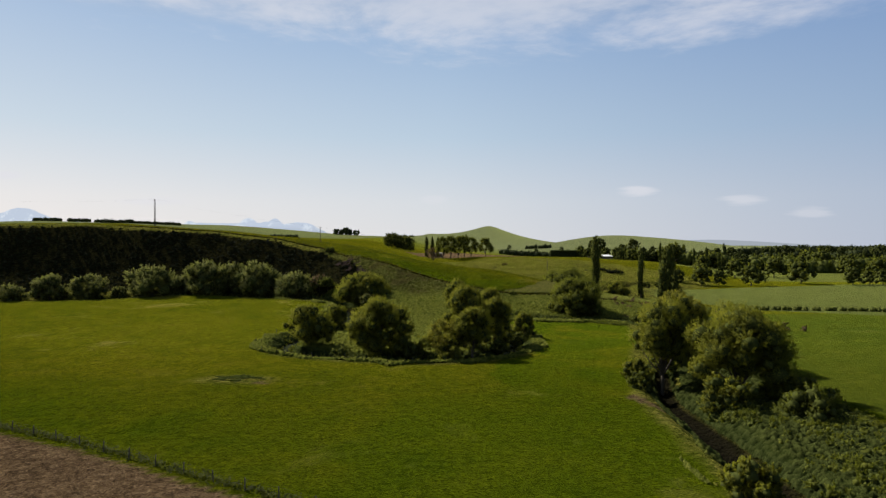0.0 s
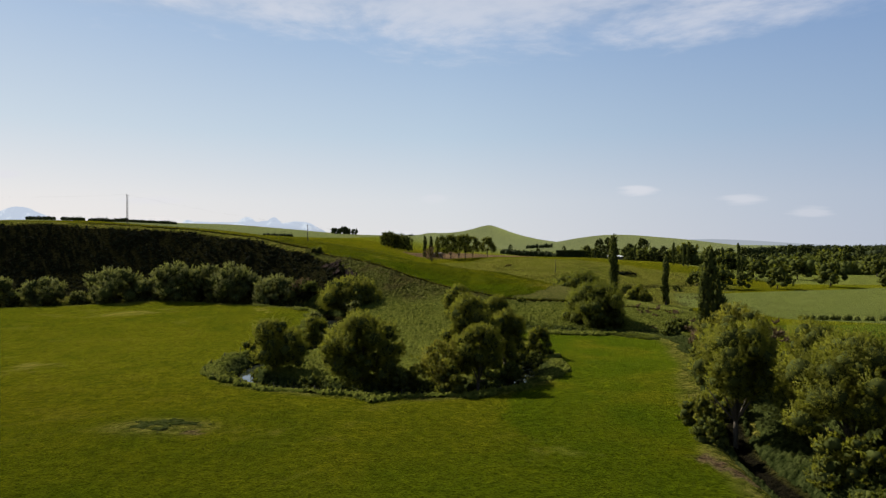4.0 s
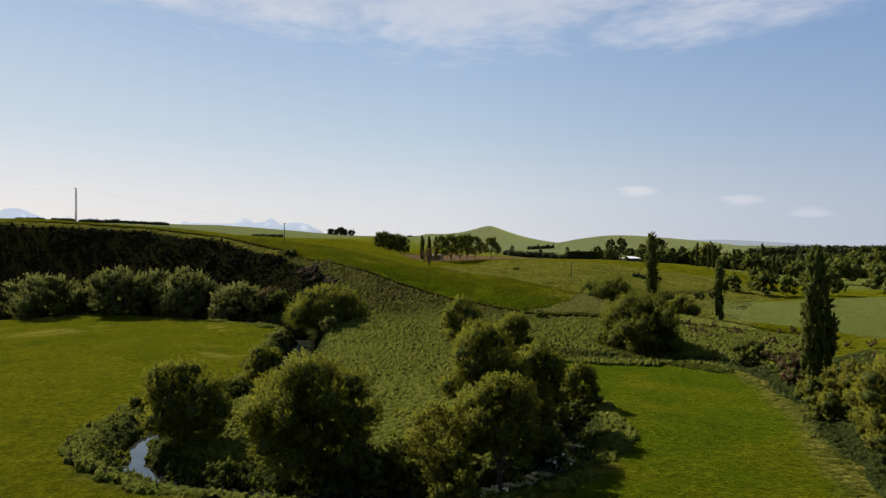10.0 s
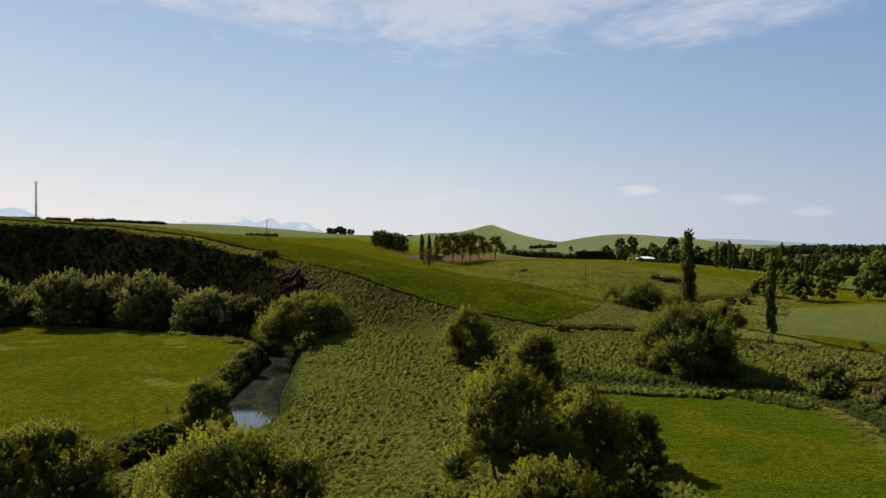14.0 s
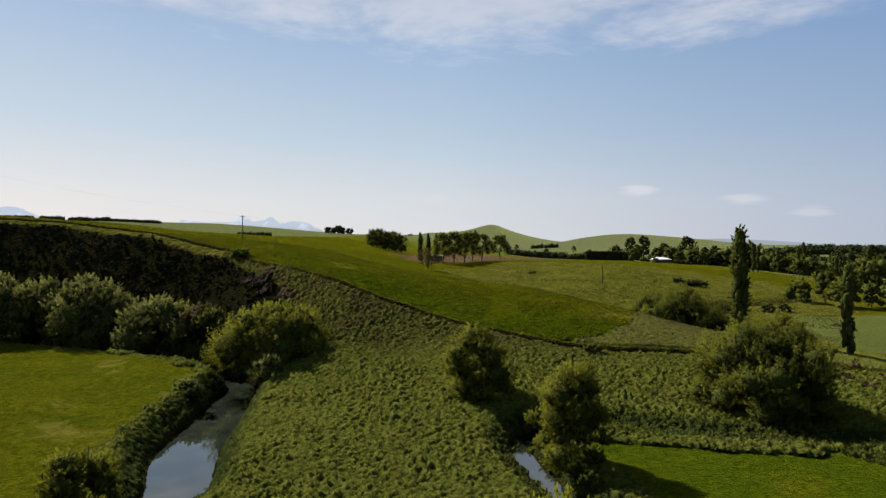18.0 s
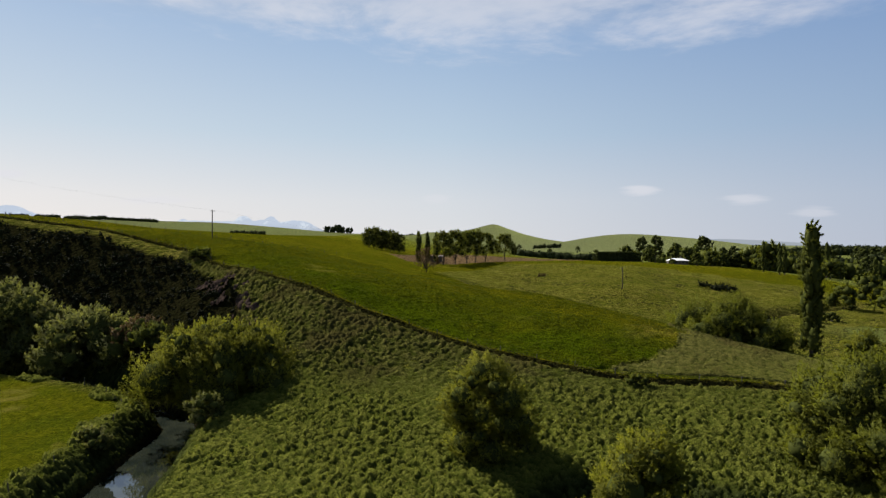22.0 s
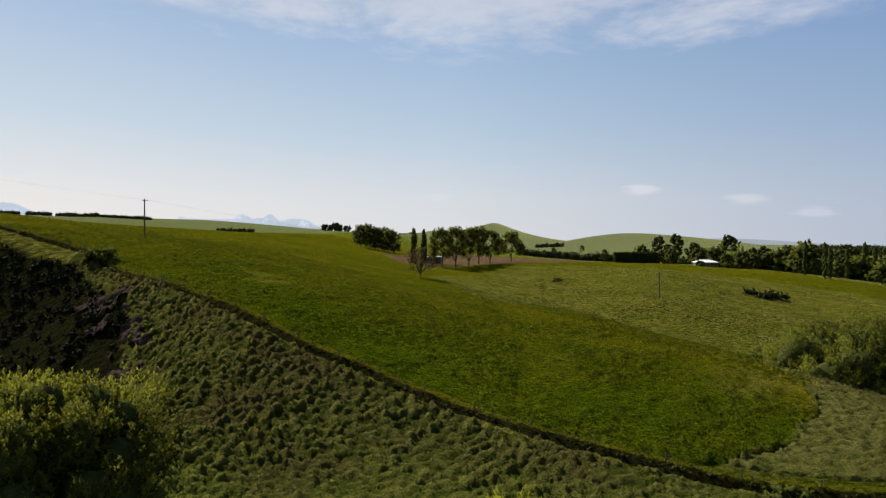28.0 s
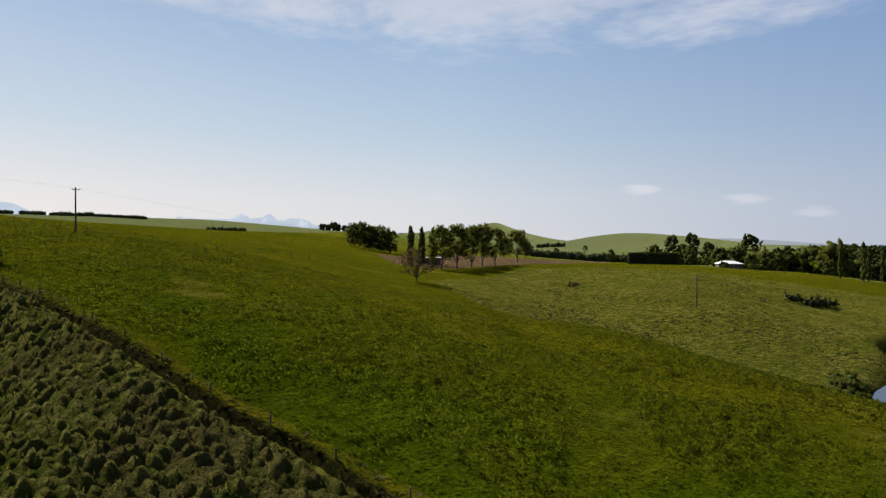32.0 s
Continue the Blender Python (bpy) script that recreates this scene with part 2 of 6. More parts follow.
    soil = n.ramp(n.math("ADD", n.math("MULTIPLY", small, 0.5), n.math("MULTIPLY", grain, 0.5)), ((0.36, (0.014, 0.010, 0.007)), (0.5, (0.052, 0.034, 0.022)), (0.64, (0.120, 0.085, 0.060))))
    colour = n.mix(attr("soil"), colour, soil)
    # near black: the scarp's shade is put into the scrub ground
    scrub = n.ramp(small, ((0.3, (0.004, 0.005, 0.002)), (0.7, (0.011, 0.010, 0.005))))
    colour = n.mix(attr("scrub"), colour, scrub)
    # bank mud near black, with the shade of the cut put into it
    shaded_mud = n.ramp(small, ((0.3, (0.003, 0.003, 0.002)), (0.7, (0.008, 0.007, 0.005))))
    colour = n.mix(attr("bank"), colour, shaded_mud)
    n.link(colour, b.inputs["Base Color"])
    b.inputs["Sheen Weight"].default_value = 0.6
    b.inputs["Sheen Roughness"].default_value = 0.45
    n.link(n.mix(1.0, colour, (5.0, 5.0, 3.0), "MULTIPLY"), b.inputs["Sheen Tint"])
    bump(n, b, n.math("ADD", n.math("ADD", mounds, n.math("MULTIPLY", tuft, 0.5)), n.math("ADD", n.math("MULTIPLY", small, 0.8), n.math("MULTIPLY", grain, 0.8))), 1.0, 0.7)
    return m


FARMLAND = ground_material()


def tussock_material(name, thin=0.0):
    """Living green low down, dead straw towards the tips, browner in patches; thin blades let light through."""
    m, n, b, out, pos = material(name, 1.0, 0.0)
    tip = n.add("ShaderNodeAttribute", attribute_name="tip").outputs["Fac"]
    patch, small, fine = n.noise(pos, 0.10, 4), n.noise(pos, 0.7, 4), n.noise(pos, 5.0, 4, 0.7)
    green = n.ramp(fine, ((0.3, (0.016, 0.023, 0.004)), (0.7, (0.052, 0.062, 0.010))))
    straw = n.ramp(fine, ((0.3, (0.058, 0.060, 0.015)), (0.7, (0.185, 0.172, 0.050))))
    brown = n.ramp(fine, ((0.3, (0.024, 0.022, 0.007)), (0.7, (0.095, 0.080, 0.028))))
    k = n.math("ADD", n.math("MULTIPLY", n.span(tip, 0.30, 0.95), 0.75), n.math("MULTIPLY", n.math("SUBTRACT", small, 0.5), 1.0), True)
    colour = n.mix(k, green, straw)
    colour = n.mix(n.math("MULTIPLY", n.span(n.math("ADD", patch, n.math("MULTIPLY", small, 0.3)), 0.64, 0.80), 0.75), colour, brown)
    meadow = n.add("ShaderNodeAttribute", attribute_name="meadow").outputs["Fac"]
    # meadow and rank growth: darker low in the hummocks, brighter at the tops
    fresh = n.mix(n.span(tip, 0.2, 0.9), n.ramp(fine, ((0.3, (0.022, 0.034, 0.005)), (0.7, (0.068, 0.086, 0.012)))), n.ramp(fine, ((0.3, (0.070, 0.089, 0.013)), (0.7, (0.195, 0.202, 0.038)))))
    colour = n.mix(n.math("MULTIPLY", meadow, 0.8), colour, fresh)
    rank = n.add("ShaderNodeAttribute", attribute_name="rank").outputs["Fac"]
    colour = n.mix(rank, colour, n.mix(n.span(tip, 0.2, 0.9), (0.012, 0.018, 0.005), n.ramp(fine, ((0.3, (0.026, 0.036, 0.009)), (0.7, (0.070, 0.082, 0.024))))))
    n.link(colour, b.inputs["Base Color"])
    if thin:
        glow = n.add("ShaderNodeBsdfTranslucent")
        n.link(n.mix(1.0, colour, (1.1, 1.15, 0.6), "MULTIPLY"), glow.inputs[0])
        mixer = n.add("ShaderNodeMixShader")
        mixer.inputs[0].default_value = thin
        n.link(b.outputs[0], mixer.inputs[1])
        n.link(glow.outputs[0], mixer.inputs[2])
        n.link(mixer.outputs[0], out.inputs[0])
    else:
        bump(n, b, n.math("ADD", fine, n.math("MULTIPLY", n.noise(pos, 14.0, 2), 0.4)), 1.0, 0.38)
    return m


SWARD = tussock_material("tussock_sward")
BLADES = tussock_material("tussock_tips", 0.45)


def range_material():
    """A far backdrop that glows by itself: daylight and miles of bright air put into its colour."""
    m = bpy.data.materials.new("distant_range")
    m.use_nodes = True
    n = Nodes(m.node_tree)
    out = n.add("ShaderNodeOutputMaterial")
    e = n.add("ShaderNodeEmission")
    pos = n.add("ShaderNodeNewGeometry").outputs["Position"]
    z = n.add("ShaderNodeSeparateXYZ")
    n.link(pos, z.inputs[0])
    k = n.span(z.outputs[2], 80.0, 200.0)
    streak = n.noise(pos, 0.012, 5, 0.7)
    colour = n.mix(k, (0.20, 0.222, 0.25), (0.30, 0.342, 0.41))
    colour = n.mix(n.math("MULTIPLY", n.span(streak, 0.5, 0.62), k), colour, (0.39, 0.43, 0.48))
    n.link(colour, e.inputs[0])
    n.link(e.outputs[0], out.inputs[0])
    return m


MOUNTAIN = range_material()


# ---- geometry helpers ----
def mesh_of(name, verts, faces, mat, smooth=False):
    """A mesh from numpy arrays: verts N x 3, faces M x 3 or M x 4."""
    me = bpy.data.meshes.new(name)
    verts, faces = np.asarray(verts, dtype=np.float32), np.asarray(faces, dtype=np.int32)
    k = faces.shape[1]
    me.vertices.add(len(verts))
    me.vertices.foreach_set("co", verts.ravel())
    me.loops.add(faces.size)
    me.loops.foreach_set("vertex_index", faces.ravel())
    me.polygons.add(len(faces))
    me.polygons.foreach_set("loop_start", np.arange(0, faces.size, k, dtype=np.int32))
    if smooth:
        me.polygons.foreach_set("use_smooth", np.ones(len(faces), dtype=bool))
    me.update(calc_edges=True)
    me.materials.append(mat)
    return me


def part(name, data, parent, label=""):
    ob = new(name, data)
    ob.parent = parent
    if label:
        ob["label"] = label
    return ob


def thing(name, place, label, category, group="", kind=""):
    ob = new(name)
    ob.matrix_basis = Matrix.Translation(place)
    ob.empty_display_size = 0.2
    return tagged(ob, label, category, group, kind)


def spline(points, step=2.0):
    """A smooth line through plan points, resampled about every step metres."""
    p = np.array(points, dtype=float)
    p = np.vstack([2 * p[0] - p[1], p, 2 * p[-1] - p[-2]])
    out = []
    for i in range(1, len(p) - 2):
        a, b, c, d = p[i - 1], p[i], p[i + 1], p[i + 2]
        k = max(2, int(np.linalg.norm(c - b) / step))
        for t in np.arange(k) / k:
            out.append(0.5 * (2 * b + (c - a) * t + (2 * a - 5 * b + 4 * c - d) * t * t + (3 * b - a - 3 * c + d) * t ** 3))
    out.append(p[-2])
    return np.array(out)


def tube(points, radii, sides=7):
    """Verts and quads of a tapered tube along points, ends closed by shrinking."""
    p = np.array(points, dtype=float)
    verts, faces = [], []
    for i in range(len(p)):
        d = p[min(i + 1, len(p) - 1)] - p[max(i - 1, 0)]
        d /= np.linalg.norm(d) + 1e-9
        u = np.cross(d, (0.0, 0.0, 1.0) if abs(d[2]) < 0.9 else (1.0, 0.0, 0.0))
        u /= np.linalg.norm(u)
        w = np.cross(d, u)
        for k in range(sides):
            a = 2 * math.pi * k / sides
            verts.append(p[i] + radii[i] * (math.cos(a) * u + math.sin(a) * w))
        if i:
            for k in range(sides):
                j, q = (i - 1) * sides, (k + 1) % sides
                faces.append((j + k, j + q, j + sides + q, j + sides + k))
    last = (len(p) - 1) * sides
    verts.append(p[-1])
    top = len(verts) - 1
    for k in range(sides):
        faces.append((last + k, last + (k + 1) % sides, top, top))
    return np.array(verts), [f for f in faces]


def tube_mesh(name, points, radii, mat, sides=7):
    v, f = tube(points, radii, sides)
    me = bpy.data.meshes.new(name)
    me.from_pydata(v.tolist(), [], [tuple(dict.fromkeys(q)) for q in f])
    me.polygons.foreach_set("use_smooth", np.ones(len(me.polygons), dtype=bool))
    me.materials.append(mat)
    return me


def box_mesh(name, size, mat, at=(0, 0, 0), bevel=0.0):
    bm = bmesh.new()
    bmesh.ops.create_cube(bm, size=1.0, matrix=Matrix.Translation(at) @ Matrix.Diagonal((*size, 1)))
    if bevel:
        bmesh.ops.bevel(bm, geom=bm.edges[:], offset=bevel, segments=1, affect="EDGES")
    me = bpy.data.meshes.new(name)
    bm.to_mesh(me)
    bm.free()
    me.materials.append(mat)
    return me


# ---- the lie of the land ----
rng = np.random.default_rng(7)
LATTICE = rng.random((256, 256))


def value_noise(x, y):
    xi, yi = np.floor(x).astype(int), np.floor(y).astype(int)
    fx, fy = x - xi, y - yi
    fx, fy = fx * fx * (3 - 2 * fx), fy * fy * (3 - 2 * fy)
    g = lambda a, b: LATTICE[a & 255, b & 255]
    return (g(xi, yi) * (1 - fx) + g(xi + 1, yi) * fx) * (1 - fy) + (g(xi, yi + 1) * (1 - fx) + g(xi + 1, yi + 1) * fx) * fy


def fbm(x, y, octaves=4):
    total, k = 0.0, 0.5
    for i in range(octaves):
        total = total + k * value_noise(x * 2 ** i + 17 * i, y * 2 ** i + 31 * i)
        k *= 0.5
    return total


def ramp01(v, a, b):
    t = np.clip((v - a) / (b - a), 0, 1)
    return t * t * (3 - 2 * t)


# Cross-sections of the valley side from south to north, each at one distance across: (northing, height)
SECTIONS = {}


def section(across, *levels):
    SECTIONS[across] = np.array(levels, dtype=float)


section(-900, (0, 0), (240, 2), (290, 4), (316, 9), (345, 38), (420, 41), (620, 39), (900, 40))
section(-196, (0, 0), (200, 1), (290, 4), (318, 9), (350, 39.5), (385, 41.5), (450, 39.5), (620, 38), (900, 39))
section(-125, (0, 0), (200, 1), (292, 4), (313, 8), (343, 35), (380, 36), (440, 34.5), (500, 34.5), (900, 36))
section(-92, (0, 0), (200, 1), (288, 3.5), (307, 8), (331, 31.5), (370, 32), (440, 31), (480, 31), (900, 40))
section(-62, (0, 0), (200, 1), (282, 3.5), (300, 9), (319, 26), (362, 28.5), (410, 26), (620, 28), (900, 37))
section(-44, (0, 0), (200, 1), (270, 2.5), (284, 7.5), (300, 21.5), (325, 24.5), (365, 26), (414, 24), (620, 24), (900, 33))
section(-26, (0, 0), (210, 0.5), (245, 3), (262, 7), (280, 14.0), (293, 19.8), (320, 22), (380, 21), (440, 20), (620, 21), (900, 29))
section(-9, (0, 0), (215, 0.5), (240, 2.5), (263, 6), (283, 13.8), (300, 17.8), (320, 19), (380, 17), (440, 17.5), (620, 20), (900, 27))
section(10, (0, 0), (225, 0.3), (240, 2), (258, 6), (272, 10), (290, 13.5), (308, 15), (340, 15.8), (362, 14.8), (385, 13.4), (410, 14.5), (500, 18), (620, 19), (900, 24))
section(30, (0, 0), (230, 0), (242, 2), (258, 5.4), (272, 9.2), (290, 12.6), (312, 14.2), (340, 14), (358, 10), (376, 9.2), (410, 11), (450, 13.5), (492, 18.3), (620, 18.5), (900, 21))
section(45, (0, 0), (230, 0), (243, 2), (258, 5.8), (275, 10), (290, 11.2), (312, 10.8), (334, 9.2), (350, 4.2), (375, 6), (403, 10), (450, 13.5), (495, 18.5), (620, 18), (900, 19))
section(66, (0, 0), (232, 0), (245, 2.2), (260, 5), (275, 6.4), (290, 6.4), (314, 4.6), (334, 1.8), (350, 1.6), (375, 5), (403, 12), (450, 16), (495, 18.5), (620, 17.5), (900, 17))
section(92, (0, 0), (235, 0.3), (258, 2), (272, 3.6), (290, 2), (310, 1.2), (370, 2.5), (403, 7.5), (450, 13.5), (500, 18), (620, 17), (900, 14))
section(125, (0, 0), (260, 1), (380, 2), (420, 4.5), (450, 9), (500, 16.5), (560, 17.3), (620, 16), (900, 11))
section(185, (0, 0), (260, 1.2), (400, 2), (450, 4), (500, 10), (560, 13.5), (620, 11), (900, 7))
section(270, (0, 0), (260, 1.5), (500, 3), (620, 4), (900, 5))
section(900, (0, 0), (260, 1.5), (500, 2.5), (900, 4))

# The stream: plan points with half widths
STREAM_POINTS = ((-230, 272, 1.8), (-160, 283, 1.8), (-118, 299, 1.8), (-70, 287, 2.0), (-43, 271, 2.3), (-38, 254, 3.2), (-34.5, 226, 4.0), (-30.5, 207, 2.6), (-42.5, 181, 1.3),
                 (-39, 160, 1.1), (-25, 152, 1.05), (-3, 149, 2.1), (11, 155, 1.3), (18, 168, 1.6), (20, 184, 1.6), (15, 206, 1.1), (11, 228, 1.1),
                 (19, 236, 0.8), (36, 231, 0.3), (62, 226, 0.3), (67.5, 212, 0.3), (60, 178, 0.3), (49.5, 146, 0.4), (42, 118, 0.9), (40.5, 105, 1.4), (40, 92, 1.7), (39, 78, 1.8), (39, 62, 1.7), (44, 15, 2.0))
STREAM = spline(STREAM_POINTS, 3.0)
REACH = spline(((75, 346, 0.8), (81, 352, 2.8), (88, 360, 2.0), (98, 371, 1.8), (104, 377, 3.2), (116, 394, 3.0), (165, 422, 2.6)), 4.0)   # the bend behind the spur
FENCE_SPUR = spline(((92, 257), (62, 260), (47, 261.7), (31, 263.5), (22, 266), (10, 271), (-3, 279), (-8, 282.5), (-18, 288), (-38, 303), (-50, 313), (-68, 328), (-86, 336), (-105, 346), (-150, 352), (-196, 355), (-300, 357)), 2.0)
WATER_LEVEL, REACH_LEVEL = -1.25, 0.6


def sheet_height(gx, gy):
    """The land without the stream on a grid of plan lines gx, gy, softly rounded."""
    keys = sorted(SECTIONS)
    rows = np.array([np.interp(gy, SECTIONS[k][:, 0], SECTIONS[k][:, 1]) for k in keys])
    z = np.empty((len(gy), len(gx)))
    for j in range(len(gy)):
        z[j] = np.interp(gx, keys, rows[:, j])
    return z


BASE_X, BASE_Y = np.arange(-900, 901, 3.0), np.arange(0, 901, 3.0)
BASE = sheet_height(BASE_X, BASE_Y)
kernel = np.exp(-0.5 * (np.arange(-4, 5) * 3.0 / 4.2) ** 2)
kernel /= kernel.sum()
for axis in (0, 1):
    width = [(4, 4) if a == axis else (0, 0) for a in (0, 1)]
    BASE = np.apply_along_axis(lambda r: np.convolve(r, kernel, "valid"), axis, np.pad(BASE, width, mode="edge"))


def line_distance(x, y, line):
    """Distance to a plan line and the third value of its nearest point."""
    best, third = np.full(x.shape, 1e9), np.zeros(x.shape)
    a, b = line[:-1], line[1:]
    for p, q in zip(a, b):
        dx, dy = q[0] - p[0], q[1] - p[1]
        t = np.clip(((x - p[0]) * dx + (y - p[1]) * dy) / (dx * dx + dy * dy + 1e-9), 0, 1)
        d = (x - p[0] - t * dx) ** 2 + (y - p[1] - t * dy) ** 2
        near = d < best
        best = np.where(near, d, best)
        if len(p) > 2:
            third = np.where(near, p[2] + t * (q[2] - p[2]), third)
    return np.sqrt(best), third


def inside(x, y, ring):
    r, hit = np.asarray(ring), np.zeros(x.shape, dtype=bool)
    for (ax, ay), (bx, by) in zip(r, np.roll(r, -1, axis=0)):
        hit ^= ((ay > y) != (by > y)) & (x < (bx - ax) * (y - ay) / (by - ay + 1e-12) + ax)
    return hit


def domes(x, y, cell, seed):
    """Rounded tussocks, one in each cell of a jittered grid."""
    cx, cy = np.floor(x / cell).astype(int), np.floor(y / cell).astype(int)
    best = np.zeros(x.shape)
    for i in (-1, 0, 1):
        for j in (-1, 0, 1):
            a, b = cx + i, cy + j
            jx, jy = LATTICE[(a + seed) & 255, (b * 3 + seed) & 255], LATTICE[(a * 5 + 9) & 255, (b + 2 * seed) & 255]
            h = LATTICE[(a * 7 + seed) & 255, (b * 11 + 4) & 255]
            d2 = ((x / cell - a - jx) ** 2 + (y / cell - b - jy) ** 2) / (0.35 + 0.3 * h)
            best = np.maximum(best, np.clip(1 - d2, 0, 1) * (0.35 + 0.65 * h))
    return best


def far_land(x, y):
    """Rolling downs beyond the valley side."""
    z = 16 * ramp01(y, 700, 2200) * ramp01(-x, -500, 500) + 8 * ramp01(y, 900, 2400) * ramp01(x, -600, 200)
    z = z + (fbm(x / 620 + 3, y / 520 + 8, 3) - 0.45) * 30 * ramp01(y, 800, 1800) * ramp01(-x, -900, 400)

    def mound(cx, cy, rx, ry, h, power=1.0):
        return h * np.exp(-(((x - cx) / rx) ** 2 + ((y - cy) / ry) ** 2) ** power)

    z = z + mound(275, 3794, 175, 330, 86, 0.62) + mound(270, 3850, 560, 500, 58)
    z = z + mound(880, 2750, 360, 330, 44, 1.3) + mound(1500, 3300, 700, 380, 20) + mound(640, 2700, 260, 300, 26)
    z = z + mound(-1850, 3700, 1000, 420, 62, 1.5) + mound(-620, 2100, 340, 320, 27) + mound(-1500, 1900, 700, 500, 22) + mound(-1190, 2030, 480, 300, 34, 1.6)
    return z


def land(x, y):
    """Smooth height of the land, stream bed included; and the distance to the stream's edge."""
    x, y = np.asarray(x, dtype=float), np.asarray(y, dtype=float)
    fx = np.clip((x - BASE_X[0]) / 3.0, 0, len(BASE_X) - 1.001)
    fy = np.clip((y - BASE_Y[0]) / 3.0, 0, len(BASE_Y) - 1.001)
    i, j = fx.astype(int), fy.astype(int)
    u, v = fx - i, fy - j
    z = (BASE[j, i] * (1 - u) + BASE[j, i + 1] * u) * (1 - v) + (BASE[j + 1, i] * (1 - u) + BASE[j + 1, i + 1] * u) * v
    z = z + far_land(x, y)
    z = z + (fbm(x / 38, y / 38, 3) - 0.44) * 1.1 * ramp01(y, 225, 330) + (fbm(x / 30 + 5, y / 30, 2) - 0.38) * 0.5
    gap, bed = np.full(x.shape, 99.0), np.full(x.shape, WATER_LEVEL - 0.55)
    near = (x > -260) & (x < 190) & (y > -20) & (y < 450)
    for line in (STREAM, REACH):
        d, w = line_distance(x[near], y[near], line)
        gap[near] = np.minimum(gap[near], d - w)
        if line is STREAM:
            bed[near] = np.where(w < 0.7, -0.35, np.where((x[near] > 30) & (y[near] < 125), -2.7, WATER_LEVEL - 0.55))
        else:
            bed[near] = np.where(d - w <= gap[near], REACH_LEVEL - 0.55, bed[near])
    cut = ramp01(gap, 4.6, -1.2)
    return z * (1 - cut) + bed * cut, gap


def ground_at(x, y):
    return float(land(np.array([x]), np.array([y]))[0][0])


def spaced(start, stop, fine0, fine1, step, grow):
    """Plan lines: evenly close between fine0 and fine1, ever wider outside."""
    mid = list(np.arange(fine0, fine1, step))
    up, s = [mid[-1]], step
    while up[-1] < stop:
        s *= grow
        up.append(up[-1] + s)
    down, s = [mid[0]], step
    while down[-1] > start:
        s *= grow
        down.append(down[-1] - s)
    return np.array(down[:0:-1] + mid + up[1:])


GX = spaced(-4600, 4600, -80, 100, 1.0, 1.06)
GY = spaced(-900, 4900, 70, 325, 1.0, 1.03)


TRACK = spline(((-160, 158), (-90, 150), (-62, 146), (-40, 140), (-10, 128), (30, 124)), 4.0)
SLIP = spline(((33.5, 112), (34.5, 108.5), (36.5, 105)), 1.0)


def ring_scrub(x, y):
    """Dark scrub on the steep scarp, whose shade is put into the colour."""
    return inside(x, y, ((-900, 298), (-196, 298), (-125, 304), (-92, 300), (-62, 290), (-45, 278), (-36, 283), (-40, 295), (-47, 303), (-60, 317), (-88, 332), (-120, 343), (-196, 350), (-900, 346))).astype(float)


TIP_RING = ((24, 266), (34, 271), (42, 280), (47, 294), (50, 314), (60, 318), (98, 292), (92, 259))     # rough end of the spur


